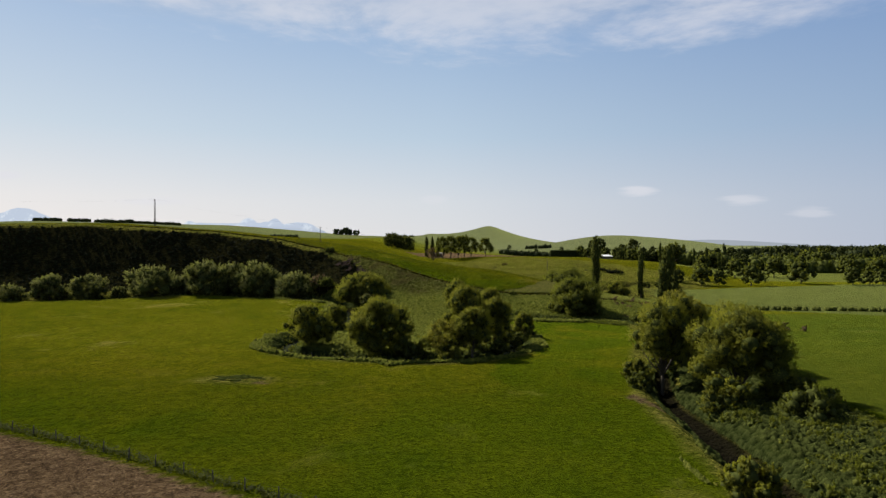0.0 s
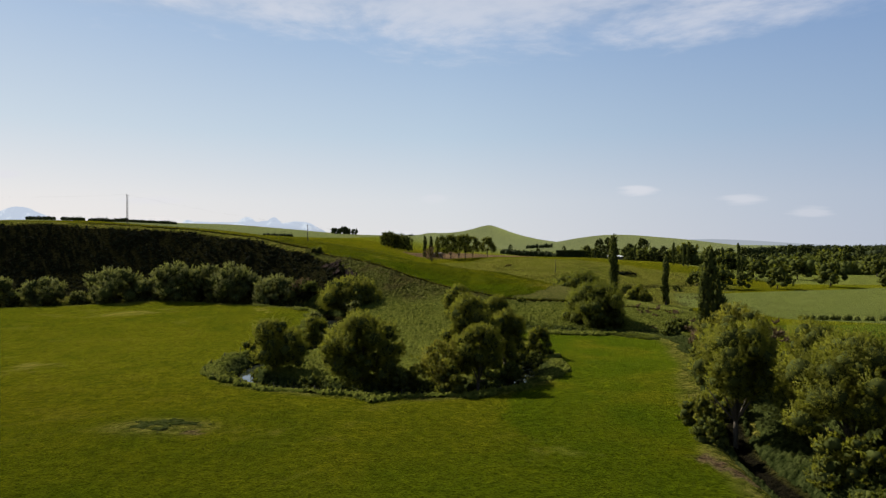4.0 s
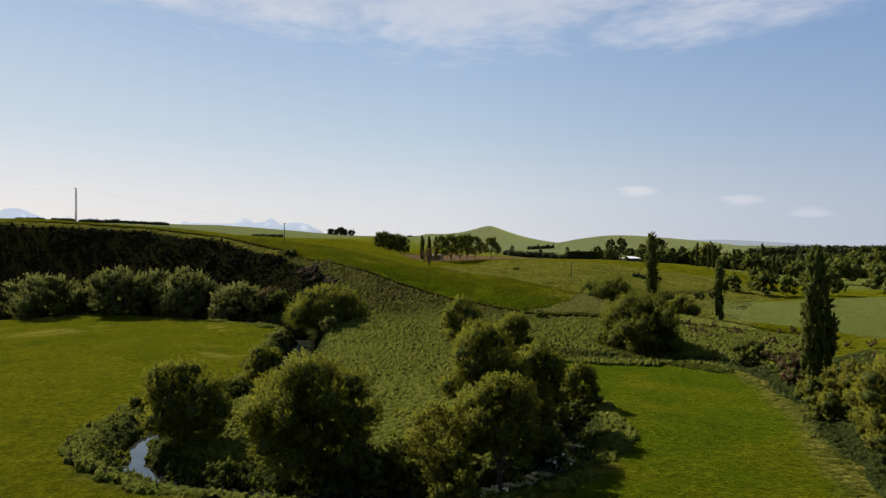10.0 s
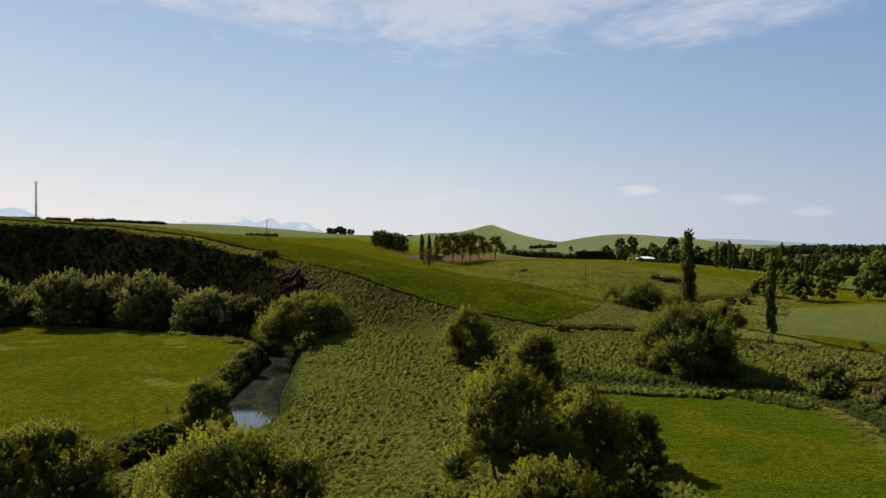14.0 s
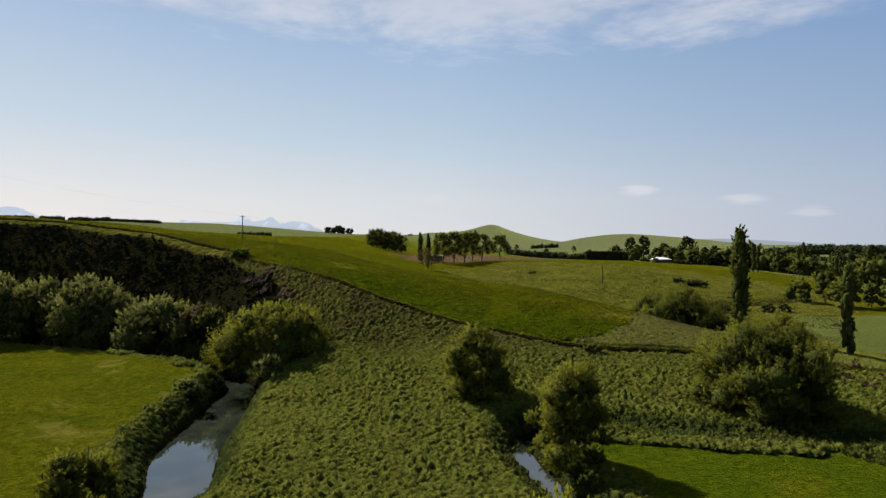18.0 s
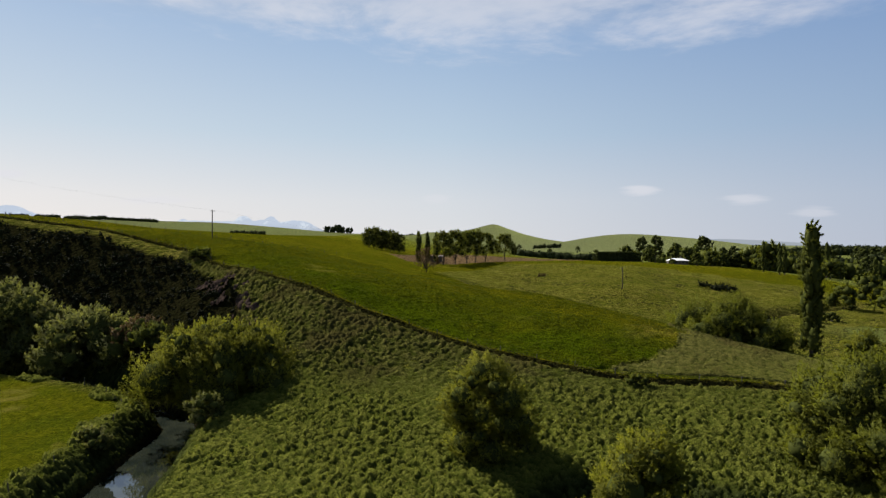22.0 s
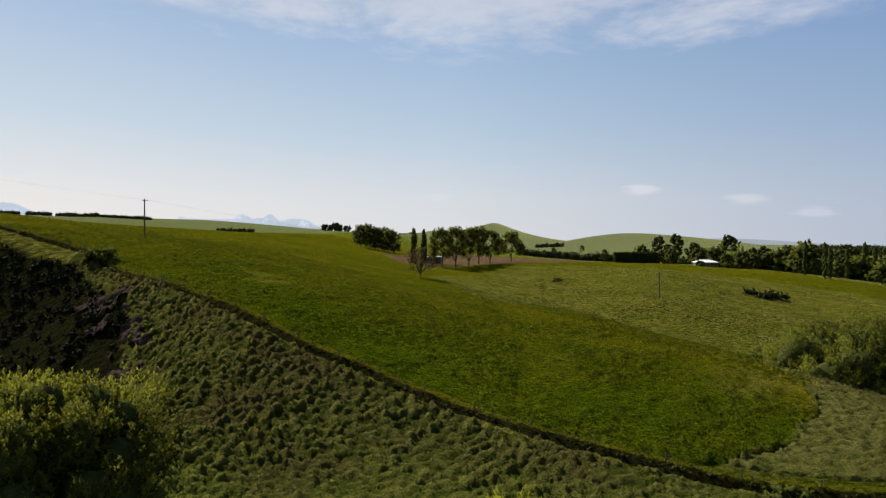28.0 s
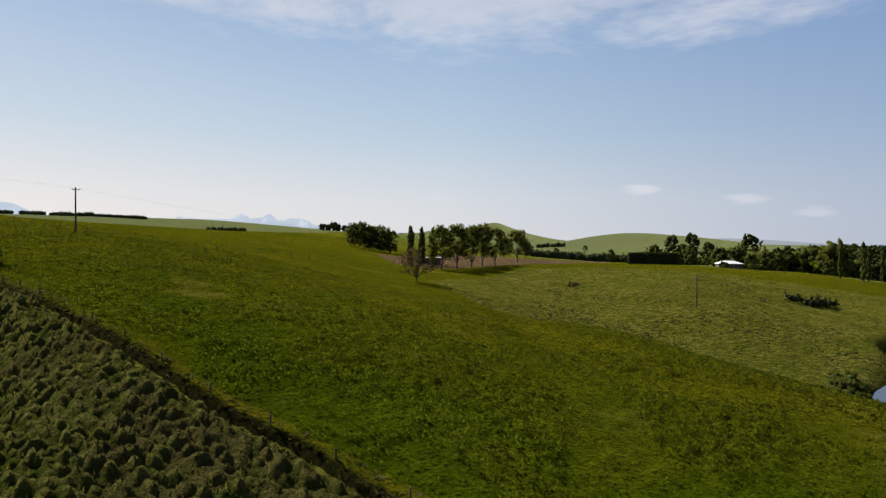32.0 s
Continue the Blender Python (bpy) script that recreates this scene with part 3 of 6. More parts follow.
def fields(x, y):
    """Height of the sward, what grows where and the painted haze, as named values for the ground's material."""
    z, gap = land(x, y)
    wx, wy = x + 3.0 * (fbm(x / 5, y / 5, 2) - 0.38), y + 3.0 * (fbm(x / 5 + 40, y / 5, 2) - 0.38)
    ring = [tuple(p[:2]) for p in STREAM_POINTS[:20]] + [(100, 238), (112, 262)] + [tuple(p) for p in FENCE_SPUR] + [(-900, 354), (-900, 288)]
    rough = inside(wx, wy, ring).astype(float)
    margin = ramp01(gap + 4 * (fbm(x / 6, y / 6, 2) - 0.38), 7.0, 4.0)
    # bank growth east of the lower stream
    lower = inside(wx, wy, ((40, -20), (41, 92), (43, 120), (50, 146), (60, 178), (70, 215), (112, 240), (84, 190), (68, 150), (66, 118), (66, 84), (74, 40), (90, -20)))
    knoll = inside(wx, wy, ((-4, 424), (15, 368), (31, 349), (45, 336), (54, 318), (58, 296), (98, 288), (120, 360), (160, 380), (180, 420), (170, 470), (100, 492), (30, 486), (12, 452))) & ~(gap < 0)
    rough = np.maximum.reduce([rough, margin, lower.astype(float), 0.7 * inside(wx, wy, TIP_RING)])
    soil = inside(x + 0.3 * (wx - x), y + 0.3 * (wy - y), ((-400, -30), (40, -30), (-18, 64.7), (-44, 79.5), (-70, 92), (-400, 250))).astype(float)
    soil = np.maximum(soil, inside(wx, wy, ((-18, 494), (2, 487), (28, 512), (58, 548), (96, 600), (112, 665), (10, 700), (-34, 560))))
    soil = np.maximum(soil, inside(x, y, ((-860, 1990), (-540, 1990), (-500, 2400), (-900, 2400))))
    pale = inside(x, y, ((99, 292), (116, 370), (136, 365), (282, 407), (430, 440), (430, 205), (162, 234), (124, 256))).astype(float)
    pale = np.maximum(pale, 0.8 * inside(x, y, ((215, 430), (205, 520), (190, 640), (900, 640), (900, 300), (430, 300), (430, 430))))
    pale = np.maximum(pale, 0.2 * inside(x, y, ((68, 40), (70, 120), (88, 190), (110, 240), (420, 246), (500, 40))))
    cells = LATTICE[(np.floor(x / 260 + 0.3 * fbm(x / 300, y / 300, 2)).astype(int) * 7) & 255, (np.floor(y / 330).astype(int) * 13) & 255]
    # farther fields all turn paler: haze put into their colour
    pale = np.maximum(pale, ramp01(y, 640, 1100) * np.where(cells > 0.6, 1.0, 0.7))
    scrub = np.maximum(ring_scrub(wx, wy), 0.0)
    order = np.argsort(FENCE_SPUR[:, 0])
    above = (y - np.interp(x, FENCE_SPUR[order, 0], FENCE_SPUR[order, 1])) * 0.85
    # darker tone on the spur field and on the nearest paddock
    darker_grass = np.maximum(ramp01(above, -2, 2) * ramp01(x, 240, 190) * (y < 700), 0.9 * ramp01(y, 185, 105)) * (1 - 0.75 * knoll)
    fresh = 0.75 * inside(wx, wy, ((14, 150), (26, 188), (20, 232), (60, 224), (66, 208), (57, 178), (47, 146), (40, 112), (37, 60), (20, 90), (10, 130)))
    fresh = np.maximum(fresh * ramp01(fbm(x / 16, y / 16, 3), 0.62, 0.40), ramp01(above, -2, 2) * ramp01(above, 44 + 26 * (fbm(x / 13, y / 13, 3) - 0.4), 4) * (0.55 + 0.45 * ramp01(fbm(x / 9 + 3, y / 9, 3), 0.34, 0.52)) * ramp01(x + 0.4 * (y - 270), 52, 30) * ramp01(x, -75, -20) * (y < 420))
    fresh = np.maximum(fresh, (0.55 + 0.3 * ramp01(fbm(x / 25, y / 25, 3), 0.5, 0.35)) * ramp01(y + 20 * (fbm(x / 22, y / 22, 3) - 0.42), 150, 92) * ramp01(x, 75, 40))
    fresh = np.maximum(fresh, 0.7 * inside(x, y, ((66, 20), (68, 120), (88, 190), (110, 240), (420, 246), (500, 20))))
    path = np.exp(-(line_distance(x, y, TRACK)[0] / 1.6) ** 2) + np.exp(-(((x + 41) / 7) ** 2 + ((y - 124) / 4.0) ** 2) ** 2) * (fbm(x / 1.5, y / 1.5, 2) > 0.34)
    rough = np.maximum(rough, np.exp(-(((x + 41) / 8) ** 2 + ((y - 124) / 4.5) ** 2) ** 2) * 0.95)
    bare = np.maximum(ramp01(1.6 - line_distance(x, y, SLIP)[0] + 1.5 * (fbm(x, y, 2) - 0.38), 0, 1.2), 0.75 * (np.exp(-(((x + 35.4) / 2.2) ** 2 + ((y - 121.4) / 0.8) ** 2)) > 0.5) + 0.6 * (np.exp(-(((x + 40) / 1.0) ** 2 + ((y - 123.5) / 0.5) ** 2)) > 0.5))
    soil = np.maximum(soil, bare)
    soil = np.maximum(soil, 0.75 * inside(wx + 3 * fbm(x / 2, y / 2, 2), wy, ((-50, 304), (-47, 304), (-40, 297), (-35.5, 290), (-31, 279), (-35, 279), (-39, 288), (-44, 298))) * (fbm(x / 1.3, y / 1.3, 2) > 0.36))
    worn = 0.25 + 0.75 * ramp01(fbm(x / 60, y / 60, 3), 0.35, 0.6)
    bank = ramp01(gap, 1.9, 0.2) * (1 - inside(x, y, ((46, 120), (70, 120), (76, 242), (17, 242), (22, 222), (56, 218))))
    # tussocks and clods
    lumps = 0.22 * domes(x, y, 2.3, 3) + 0.22 * domes(x + 40, y, 3.4, 8)
    strength = rough * (0.55 + 0.9 * fbm(x / 14, y / 14, 2)) * ramp01(gap, -0.3, 1.2)
    hollow = np.exp(-(line_distance(x, y, FENCE_SPUR)[0] / 1.1) ** 2)
    z = z + lumps * strength + 0.16 * domes(x, y, 2.2, 5) * knoll + (fbm(x / 2.2, y / 2.2, 3) - 0.44) * 0.22 * (1 - soil)
    near_soil = soil * (y < 250)
    z = z + near_soil * (0.10 * np.sin((x * 0.45 + y * 0.89) * 2 * math.pi / 1.6) + 0.30 * (fbm(x / 0.9, y / 0.9, 2) - 0.38))
    z = z + 0.15 * hollow * fbm(x / 2, y / 2, 2)
    far_haze = ramp01(y, 800, 2400)
    values = {"rough": np.maximum(rough, 0.75 * knoll), "soil": soil, "pale": pale, "worn": worn, "bank": bank, "scrub": scrub, "darker_grass": darker_grass, "far_haze": far_haze, "fresh": fresh}
    return z, values


def give(me, values):
    for name, v in values.items():
        a = me.attributes.new(name, "FLOAT", "POINT")
        a.data.foreach_set("value", np.asarray(v, dtype=np.float32))


SPUR_FIELD = [tuple(p) for p in FENCE_SPUR[(FENCE_SPUR[:, 0] < 24) & (FENCE_SPUR[:, 0] > -92)]] + [(-92, 372), (-30, 380), (0, 372), (28, 352), (46, 336), (53, 314), (49, 294), (43, 280), (35, 270.5)]


def build_ground():
    x, y = [a.ravel() for a in np.meshgrid(GX, GY)]
    z, values = fields(x, y)
    order = np.argsort(FENCE_SPUR[:, 0])
    above = y - np.interp(x, FENCE_SPUR[order, 0], FENCE_SPUR[order, 1])
    z = z - 0.3 * inside(x, y, SPUR_FIELD) * ramp01(above, 2.0, 3.5)
    nx, ny = len(GX), len(GY)
    idx = np.arange(nx * ny).reshape(ny, nx)
    faces = np.stack([idx[:-1, :-1], idx[:-1, 1:], idx[1:, 1:], idx[1:, :-1]], -1).reshape(-1, 4)
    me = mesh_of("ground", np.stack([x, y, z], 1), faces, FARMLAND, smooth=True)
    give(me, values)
    tagged(new("ground", me), "rolling green pasture with rough tussock slopes and ploughed soil", "ground", kind="structure")


def build_spur_sward(step):
    """The grazed field on the spur, close-cropped but lumpy."""
    gx, gy = np.arange(-92, 52, step), np.arange(262, 381, step)
    x, y = [a.ravel() for a in np.meshgrid(gx, gy)]
    z, values = fields(x, y)
    keep = inside(x, y, SPUR_FIELD)
    sx, sy = x + 0.8 * fbm(x, y, 2), y + 0.8 * fbm(x + 9, y, 2)
    patchy = ramp01(fbm(x / 7, y / 7, 3), 0.34, 0.52)
    z = z + 0.05 + 0.42 * domes(sx * 0.85, sy, 0.85, 5) * (0.2 + 0.8 * patchy) + 0.42 * (fbm(x / 1.1, y / 1.1, 3) - 0.43)
    cell = keep.reshape(len(gy), len(gx))
    cell = cell[:-1, :-1] & cell[:-1, 1:] & cell[1:, 1:] & cell[1:, :-1]
    idx = np.arange(len(x)).reshape(len(gy), len(gx))
    faces = np.stack([idx[:-1, :-1], idx[:-1, 1:], idx[1:, 1:], idx[1:, :-1]], -1)[cell]
    used, back = np.unique(faces, return_inverse=True)
    rim = np.zeros(len(x), dtype=np.int32)
    np.add.at(rim, faces.ravel(), 1)
    z = np.where(rim < 4, z - 0.35, z)
    me = mesh_of("pasture_sward", np.stack([x, y, z], 1)[used], back.reshape(-1, 4), FARMLAND, True)
    give(me, {k: v[used] for k, v in values.items()})
    tagged(new("pasture_sward", me), "lumpy grazed olive-green grass on the spur", "grass", kind="stuff")


    # tufts missed by the stock
    rng_ = np.random.default_rng(88)
    good = used[rim[used] == 4]
    weight = 0.15 + patchy[good]
    n = 52000
    at = np.repeat(rng_.choice(good, n, p=weight / weight.sum()), 3)
    foot = np.stack([x[at], y[at], z[at] - 0.02], 1) + np.repeat(rng_.normal(size=(n, 3)) * np.array((0.25, 0.25, 0)), 3, 0) + rng_.normal(size=(3 * n, 3)) * np.array((0.06, 0.06, 0))
    a = rng_.uniform(0, 2 * math.pi, 3 * n)
    tall = np.repeat(rng_.uniform(0.10, 0.24, n), 3) * rng_.uniform(0.6, 1.2, 3 * n)
    side = np.stack([-np.sin(a), np.cos(a), 0 * a], 1) * rng_.uniform(0.05, 0.10, 3 * n)[:, None]
    top = foot + np.stack([np.cos(a) * tall * 0.5, np.sin(a) * tall * 0.5, tall], 1)
    v = np.stack([foot - side, foot + side, top], 1).reshape(-1, 3)
    me = mesh_of("pasture_tufts", v, np.arange(len(v)).reshape(-1, 3), LEAF_PASTURE, True)
    bent = np.stack([np.cos(a) * 0.5, np.sin(a) * 0.5, 1 + 0 * a], 1)
    me.normals_split_custom_set_from_vertices(np.repeat(bent / np.linalg.norm(bent, axis=1)[:, None], 3, 0))
    tagged(new("pasture_tufts", me), "small green tufts left standing in the grazed field", "grass", kind="stuff")


build_ground()
build_spur_sward(0.36)


def build_water(name, line, label, level):
    pts = line
    verts, faces = [], []
    for i, p in enumerate(pts):
        d = pts[min(i + 1, len(pts) - 1)][:2] - pts[max(i - 1, 0)][:2]
        d = d / np.linalg.norm(d)
        side = np.array((-d[1], d[0]))
        for k in (-1.0, -0.4, 0.4, 1.0):
            q = p[:2] + side * k * (p[2] + (1.2 if p[2] > 1.5 else 0.3))
            verts.append((q[0], q[1], level))
        if i:
            for k in range(3):
                a = (i - 1) * 4 + k
                faces.append((a, a + 1, a + 5, a + 4))
    tagged(new(name, mesh_of(name, verts, faces, WATER, True)), label, "stream", kind="structure")


build_water("stream_water", STREAM[(STREAM[:, 0] < 26) & (STREAM[:, 2] > 1.0)], "still dark stream water that mirrors the sky", WATER_LEVEL)
build_water("stream_water", REACH, "narrow bend of still water behind the spur", REACH_LEVEL)


# ---- trees and shrubs ----
def lobed(shape, rng_, count, size, low=0.25, rise=0.8):
    """Lobes that together fill a crown: each a centre and a radius, for a crown of unit height and half width 1."""
    lobes = []
    count, size = int(count * 1.8), size * 0.74
    for i in range(count):
        a, h = 2.4 * i + rng_.uniform(-0.5, 0.5), low + (1 - low) * ((i + 0.5) / count) ** rise
        reach = shape(h) * (0.34 + 0.58 * rng_.random() ** 0.7)
        r = size * (0.55 + 0.75 * rng_.random())
        lobes.append((math.cos(a) * reach, math.sin(a) * reach, h, r))
    return np.array(lobes)


def leaf_cloud(lobes, width, height, count, leaf, rng_, droop=0.0, flat=1.0, plume=0.36):
    """Verts and triangles of leaf sprays gathered into upswept plumes over the lobes; lobes in crown units, made into metres here."""
    c = lobes[:, :3] * np.array((width / 2, width / 2, height))
    r = np.stack([lobes[:, 3] * width / 2, lobes[:, 3] * width / 2, lobes[:, 3] * width / 2 * flat], 1)
    # plumes: bough ends spread over each lobe's surface
    plumes = max(8, count // 26)
    own = rng_.choice(len(c), plumes, p=(r[:, 0] ** 2) / (r[:, 0] ** 2).sum())
    pd = rng_.normal(size=(plumes, 3))
    pd /= np.linalg.norm(pd, axis=1)[:, None]
    pc = c[own] + pd * r[own] * rng_.uniform(0.80, 1.0, plumes)[:, None]
    clear = np.ones(plumes, dtype=bool)
    for k in range(len(c)):
        q = np.linalg.norm((pc - c[k]) / r[k], axis=1)
        clear &= (q > 0.60) | (rng_.random(plumes) < 0.10) | (own == k)
    own, pd, pc = own[clear], pd[clear], pc[clear]
    axis = pd * 0.8 + np.array((0, 0, 0.62 - droop)) + 0.25 * rng_.normal(size=pd.shape)
    axis /= np.linalg.norm(axis, axis=1)[:, None]
    long_ = np.clip(r[own, 0], 0.5, None) * plume * rng_.uniform(0.6, 1.35, len(own))
    pick = rng_.integers(0, len(own), count)
    at = rng_.beta(1.5, 1.3, count)                      # along the plume, foot to tip
    round_ = rng_.normal(size=(count, 3))
    round_ /= np.linalg.norm(round_, axis=1)[:, None]
    girth = long_[pick] * 0.62 * np.sqrt(np.clip(1.04 - at, 0, 1)) * rng_.random(count) ** 0.5
    p = pc[pick] + axis[pick] * ((at - 0.40) * 2.0 * long_[pick])[:, None] + round_ * girth[:, None]
    keep = p[:, 2] > 0.12
    p, pick, at, round_ = p[keep], pick[keep], at[keep], round_[keep]
    n = len(p)
    d = pd[pick] * 0.7 + axis[pick] * (0.6 * at)[:, None] + round_ * 0.42
    d /= np.linalg.norm(d, axis=1)[:, None]
    t = axis[pick] + 0.5 * round_ + 0.45 * rng_.normal(size=(n, 3))
    t /= np.linalg.norm(t, axis=1)[:, None]
    b = np.cross(t, d + 0.7 * rng_.normal(size=(n, 3)))
    b /= np.linalg.norm(b, axis=1)[:, None]
    b *= np.sign((np.cross(b, t) * d).sum(1))[:, None]          # the upper side of each spray looks outwards
    size = leaf * (0.5 + 0.9 * rng_.random(n))[:, None]
    v = np.stack([p - t * size * 0.45 - b * size * 0.27, p - t * size * 0.30 + b * size * 0.27, p + t * size * 0.66], 1).reshape(-1, 3)
    soft = d + np.array((0, 0, 0.20)) + 0.16 * rng_.normal(size=(n, 3))
    soft /= np.linalg.norm(soft, axis=1)[:, None]
    return v, np.arange(3 * n).reshape(-1, 3), np.repeat(soft, 3, 0)


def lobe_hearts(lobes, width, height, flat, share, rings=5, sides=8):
    """The shaded inside of each lobe: a knobbly low closed ball added behind the leaves to block light."""
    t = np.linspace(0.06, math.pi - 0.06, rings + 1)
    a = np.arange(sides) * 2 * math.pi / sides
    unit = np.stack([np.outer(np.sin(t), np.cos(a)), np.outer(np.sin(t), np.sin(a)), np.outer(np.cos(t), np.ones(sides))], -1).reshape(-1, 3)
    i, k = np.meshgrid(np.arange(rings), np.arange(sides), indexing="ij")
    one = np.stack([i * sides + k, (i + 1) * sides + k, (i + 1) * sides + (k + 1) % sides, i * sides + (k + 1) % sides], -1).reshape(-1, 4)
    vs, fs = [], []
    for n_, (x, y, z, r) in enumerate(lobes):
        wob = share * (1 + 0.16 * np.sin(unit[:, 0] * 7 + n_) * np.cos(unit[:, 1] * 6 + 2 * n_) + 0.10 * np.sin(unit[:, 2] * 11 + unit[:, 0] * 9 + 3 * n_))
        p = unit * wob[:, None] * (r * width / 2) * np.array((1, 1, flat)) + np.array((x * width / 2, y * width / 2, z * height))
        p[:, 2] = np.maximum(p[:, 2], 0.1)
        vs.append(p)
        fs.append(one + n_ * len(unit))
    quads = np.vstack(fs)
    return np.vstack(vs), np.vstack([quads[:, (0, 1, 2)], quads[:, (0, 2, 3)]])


def round_shape(h):
    return math.sqrt(max(0.05, 1 - (2 * h - 0.85) ** 2 * 0.75))


def column_shape(h):
    return 0.55 if h < 0.75 else 0.55 * (1.08 - h) / 0.33


def limbs_for(tree, lobes, width, height, stems, rng_, thick, bark, spread=0.5):
    """One trunk and the limbs that fork from it into the lobes."""
    fork = height * 0.16
    trunk = tube_mesh("trunk", [(0, 0, -2.2), (0.05, 0, fork * 0.5), (0.1, 0.06, fork)], [thick * 1.25, thick, thick * 0.85], bark, 8)
    part("trunk", trunk, tree)
    order = rng_.permutation(len(lobes))[:stems]
    for k in order:
        tip = lobes[k, :3] * np.array((width / 2, width / 2, height)) * np.array((0.9, 0.9, 0.98))
        mid = np.array((tip[0] * spread, tip[1] * spread, fork + (tip[2] - fork) * 0.5)) + rng_.normal(size=3) * 0.02 * height
        pts = spline([(0.1, 0.06, fork * 0.8), tuple(mid), tuple(tip)], height / 7)
        part("limb", tube_mesh("limb", pts, np.linspace(thick * 0.55, thick * 0.10, len(pts)), bark, 6), tree)


def tree_thing(name, x, y, height, width, leaf_mat, label, category="tree", lobes=18, lobe=0.42, density=22.0, leaf=0.34, low=0.22, stems=6,
               shape=round_shape, seed=1, droop=0.0, flat=0.85, thick=0.3, bark=None, group="", sink=0.0, lean=(0, 0), place_z=None, rise=None, cap=24000, heart=0.66):
    rng_ = np.random.default_rng(seed)
    z = (max(ground_at(x + i, y + j) for i in (-3, 0, 3) for j in (-3, 0, 3)) - 0.7 if place_z is None else place_z) - sink
    tree = thing(name, (x, y, z), label, category, group)
    shell = lobed(shape, rng_, lobes, lobe, low, rise or (1.3 if category in ("bush", "shrub") else 0.85))
    top = (shell[:, 2] * height + shell[:, 3] * width / 2 * flat).max()
    shell[:, 2] *= (height / top) ** 1.0 if top > height else 1.0
    shell[:, 0] += lean[0] * shell[:, 2]
    shell[:, 1] += lean[1] * shell[:, 2]
    leaf = leaf * 0.70
    area = (4 * math.pi * (shell[:, 3] * width / 2) ** 2).sum() * 0.5
    count = int(min(area * density * (0.62 / leaf) ** 2, cap * 1.9))
    v, f, soft = leaf_cloud(shell, width, height, count, leaf, rng_, droop, flat)
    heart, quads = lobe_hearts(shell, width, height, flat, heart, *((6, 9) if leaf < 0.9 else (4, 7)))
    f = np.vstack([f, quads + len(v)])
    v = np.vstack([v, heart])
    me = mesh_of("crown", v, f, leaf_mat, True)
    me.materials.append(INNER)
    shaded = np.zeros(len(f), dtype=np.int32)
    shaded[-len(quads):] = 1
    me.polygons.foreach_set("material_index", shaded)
    me.normals_split_custom_set_from_vertices(np.vstack([soft, np.zeros((len(heart), 3))]))
    part("crown", me, tree)
    if stems:
        limbs_for(tree, shell, width, height, stems, rng_, thick, bark or BARK)
    return tree


# willows in and round the loop of the stream
tree_thing("willow_tree", -15.5, 155, 14.2, 15.5, LEAF_WILLOW, "broad green willow with drooping outer boughs on the stream bank", lobes=26, lobe=0.36, seed=11, leaf=0.34, cap=48000, density=22, stems=9, thick=0.42, low=0.18)
tree_thing("willow_tree", -35, 164, 11.5, 13, LEAF_WILLOW, "ragged many-stemmed green willow beside open water", lobes=18, lobe=0.36, seed=12, density=17, stems=9, low=0.25)
tree_thing("willow_tree", -33.5, 198, 9.0, 7.0, LEAF_WILLOW, "slim upright young willow on the grassy bank", lobes=12, lobe=0.5, seed=13, stems=4, thick=0.16)
tree_thing("willow_tree", 6, 165, 17.0, 13, LEAF_WILLOW, "tall leaning willow with bare stems below its crown", lobes=18, lobe=0.34, seed=14, density=15, low=0.45, stems=9, thick=0.4)
tree_thing("willow_tree", 14, 172, 13.5, 10, LEAF_WILLOW, "dense round willow crowding its taller neighbour", lobes=14, lobe=0.45, seed=15, low=0.2)
tree_thing("willow_tree", 7, 153, 12.5, 9, LEAF_WILLOW, "light green willow at the outside of the bend", lobes=14, lobe=0.46, seed=16, low=0.2)
tree_thing("willow_tree", 0, 150, 10.5, 9, LEAF_YELLOW, "thin yellowish willow just coming into leaf", lobes=13, lobe=0.42, seed=17, heart=0.2, density=16, low=0.3, stems=8)
tree_thing("willow_bush", 2, 146, 6.0, 5, LEAF_WILLOW, "bright green willow bush at the water's edge", "bush", lobes=9, lobe=0.55, seed=18, stems=3, thick=0.1, low=0.12)
tree_thing("willow_tree", 24, 186, 8.0, 6, LEAF_WILLOW, "small upright willow standing alone by the water", lobes=10, lobe=0.52, seed=19, stems=3, thick=0.15)
tree_thing("willow_tree", 15, 218, 12.5, 10.5, LEAF_WILLOW, "green willow leaning over the narrow stream", lobes=15, lobe=0.46, seed=20, low=0.16, lean=(0.25, -0.1))
tree_thing("willow_tree", 5.8, 243, 12.8, 12, LEAF_WILLOW, "dark-hearted willow at the foot of the tussock slope", lobes=16, lobe=0.42, seed=21, low=0.16, place_z=1.0)
tree_thing("willow_bush", -33.0, 265.5, 12.6, 21.5, LEAF_WILLOW, "great round willow bush overhanging the stream head", "bush", lobes=34, lobe=0.40, seed=22, leaf=0.42, cap=60000, density=16, stems=8, thick=0.35, low=0.14, flat=0.95, place_z=3.2)
tree_thing("willow_bush", 50.5, 240, 14.2, 21, LEAF_DEEP, "wide dark green bush along the foot of the bank", "bush", lobes=34, lobe=0.32, seed=23, leaf=0.46, cap=50000, density=16, stems=8, thick=0.35, low=0.12, place_z=0.3)
tree_thing("willow_bush", 58.5, 300, 13.4, 23, LEAF_DEEP, "spreading willow clump in the hollow behind the spur", "bush", lobes=34, lobe=0.36, seed=24, leaf=0.5, cap=54000, density=16, stems=6, thick=0.3, low=0.14, place_z=2.4)
tree_thing("willow_bush", 79, 286, 6.5, 10, LEAF_WILLOW, "low green willow bush below the tall poplar", "bush", lobes=12, lobe=0.42, seed=25, stems=3, thick=0.12, low=0.15)

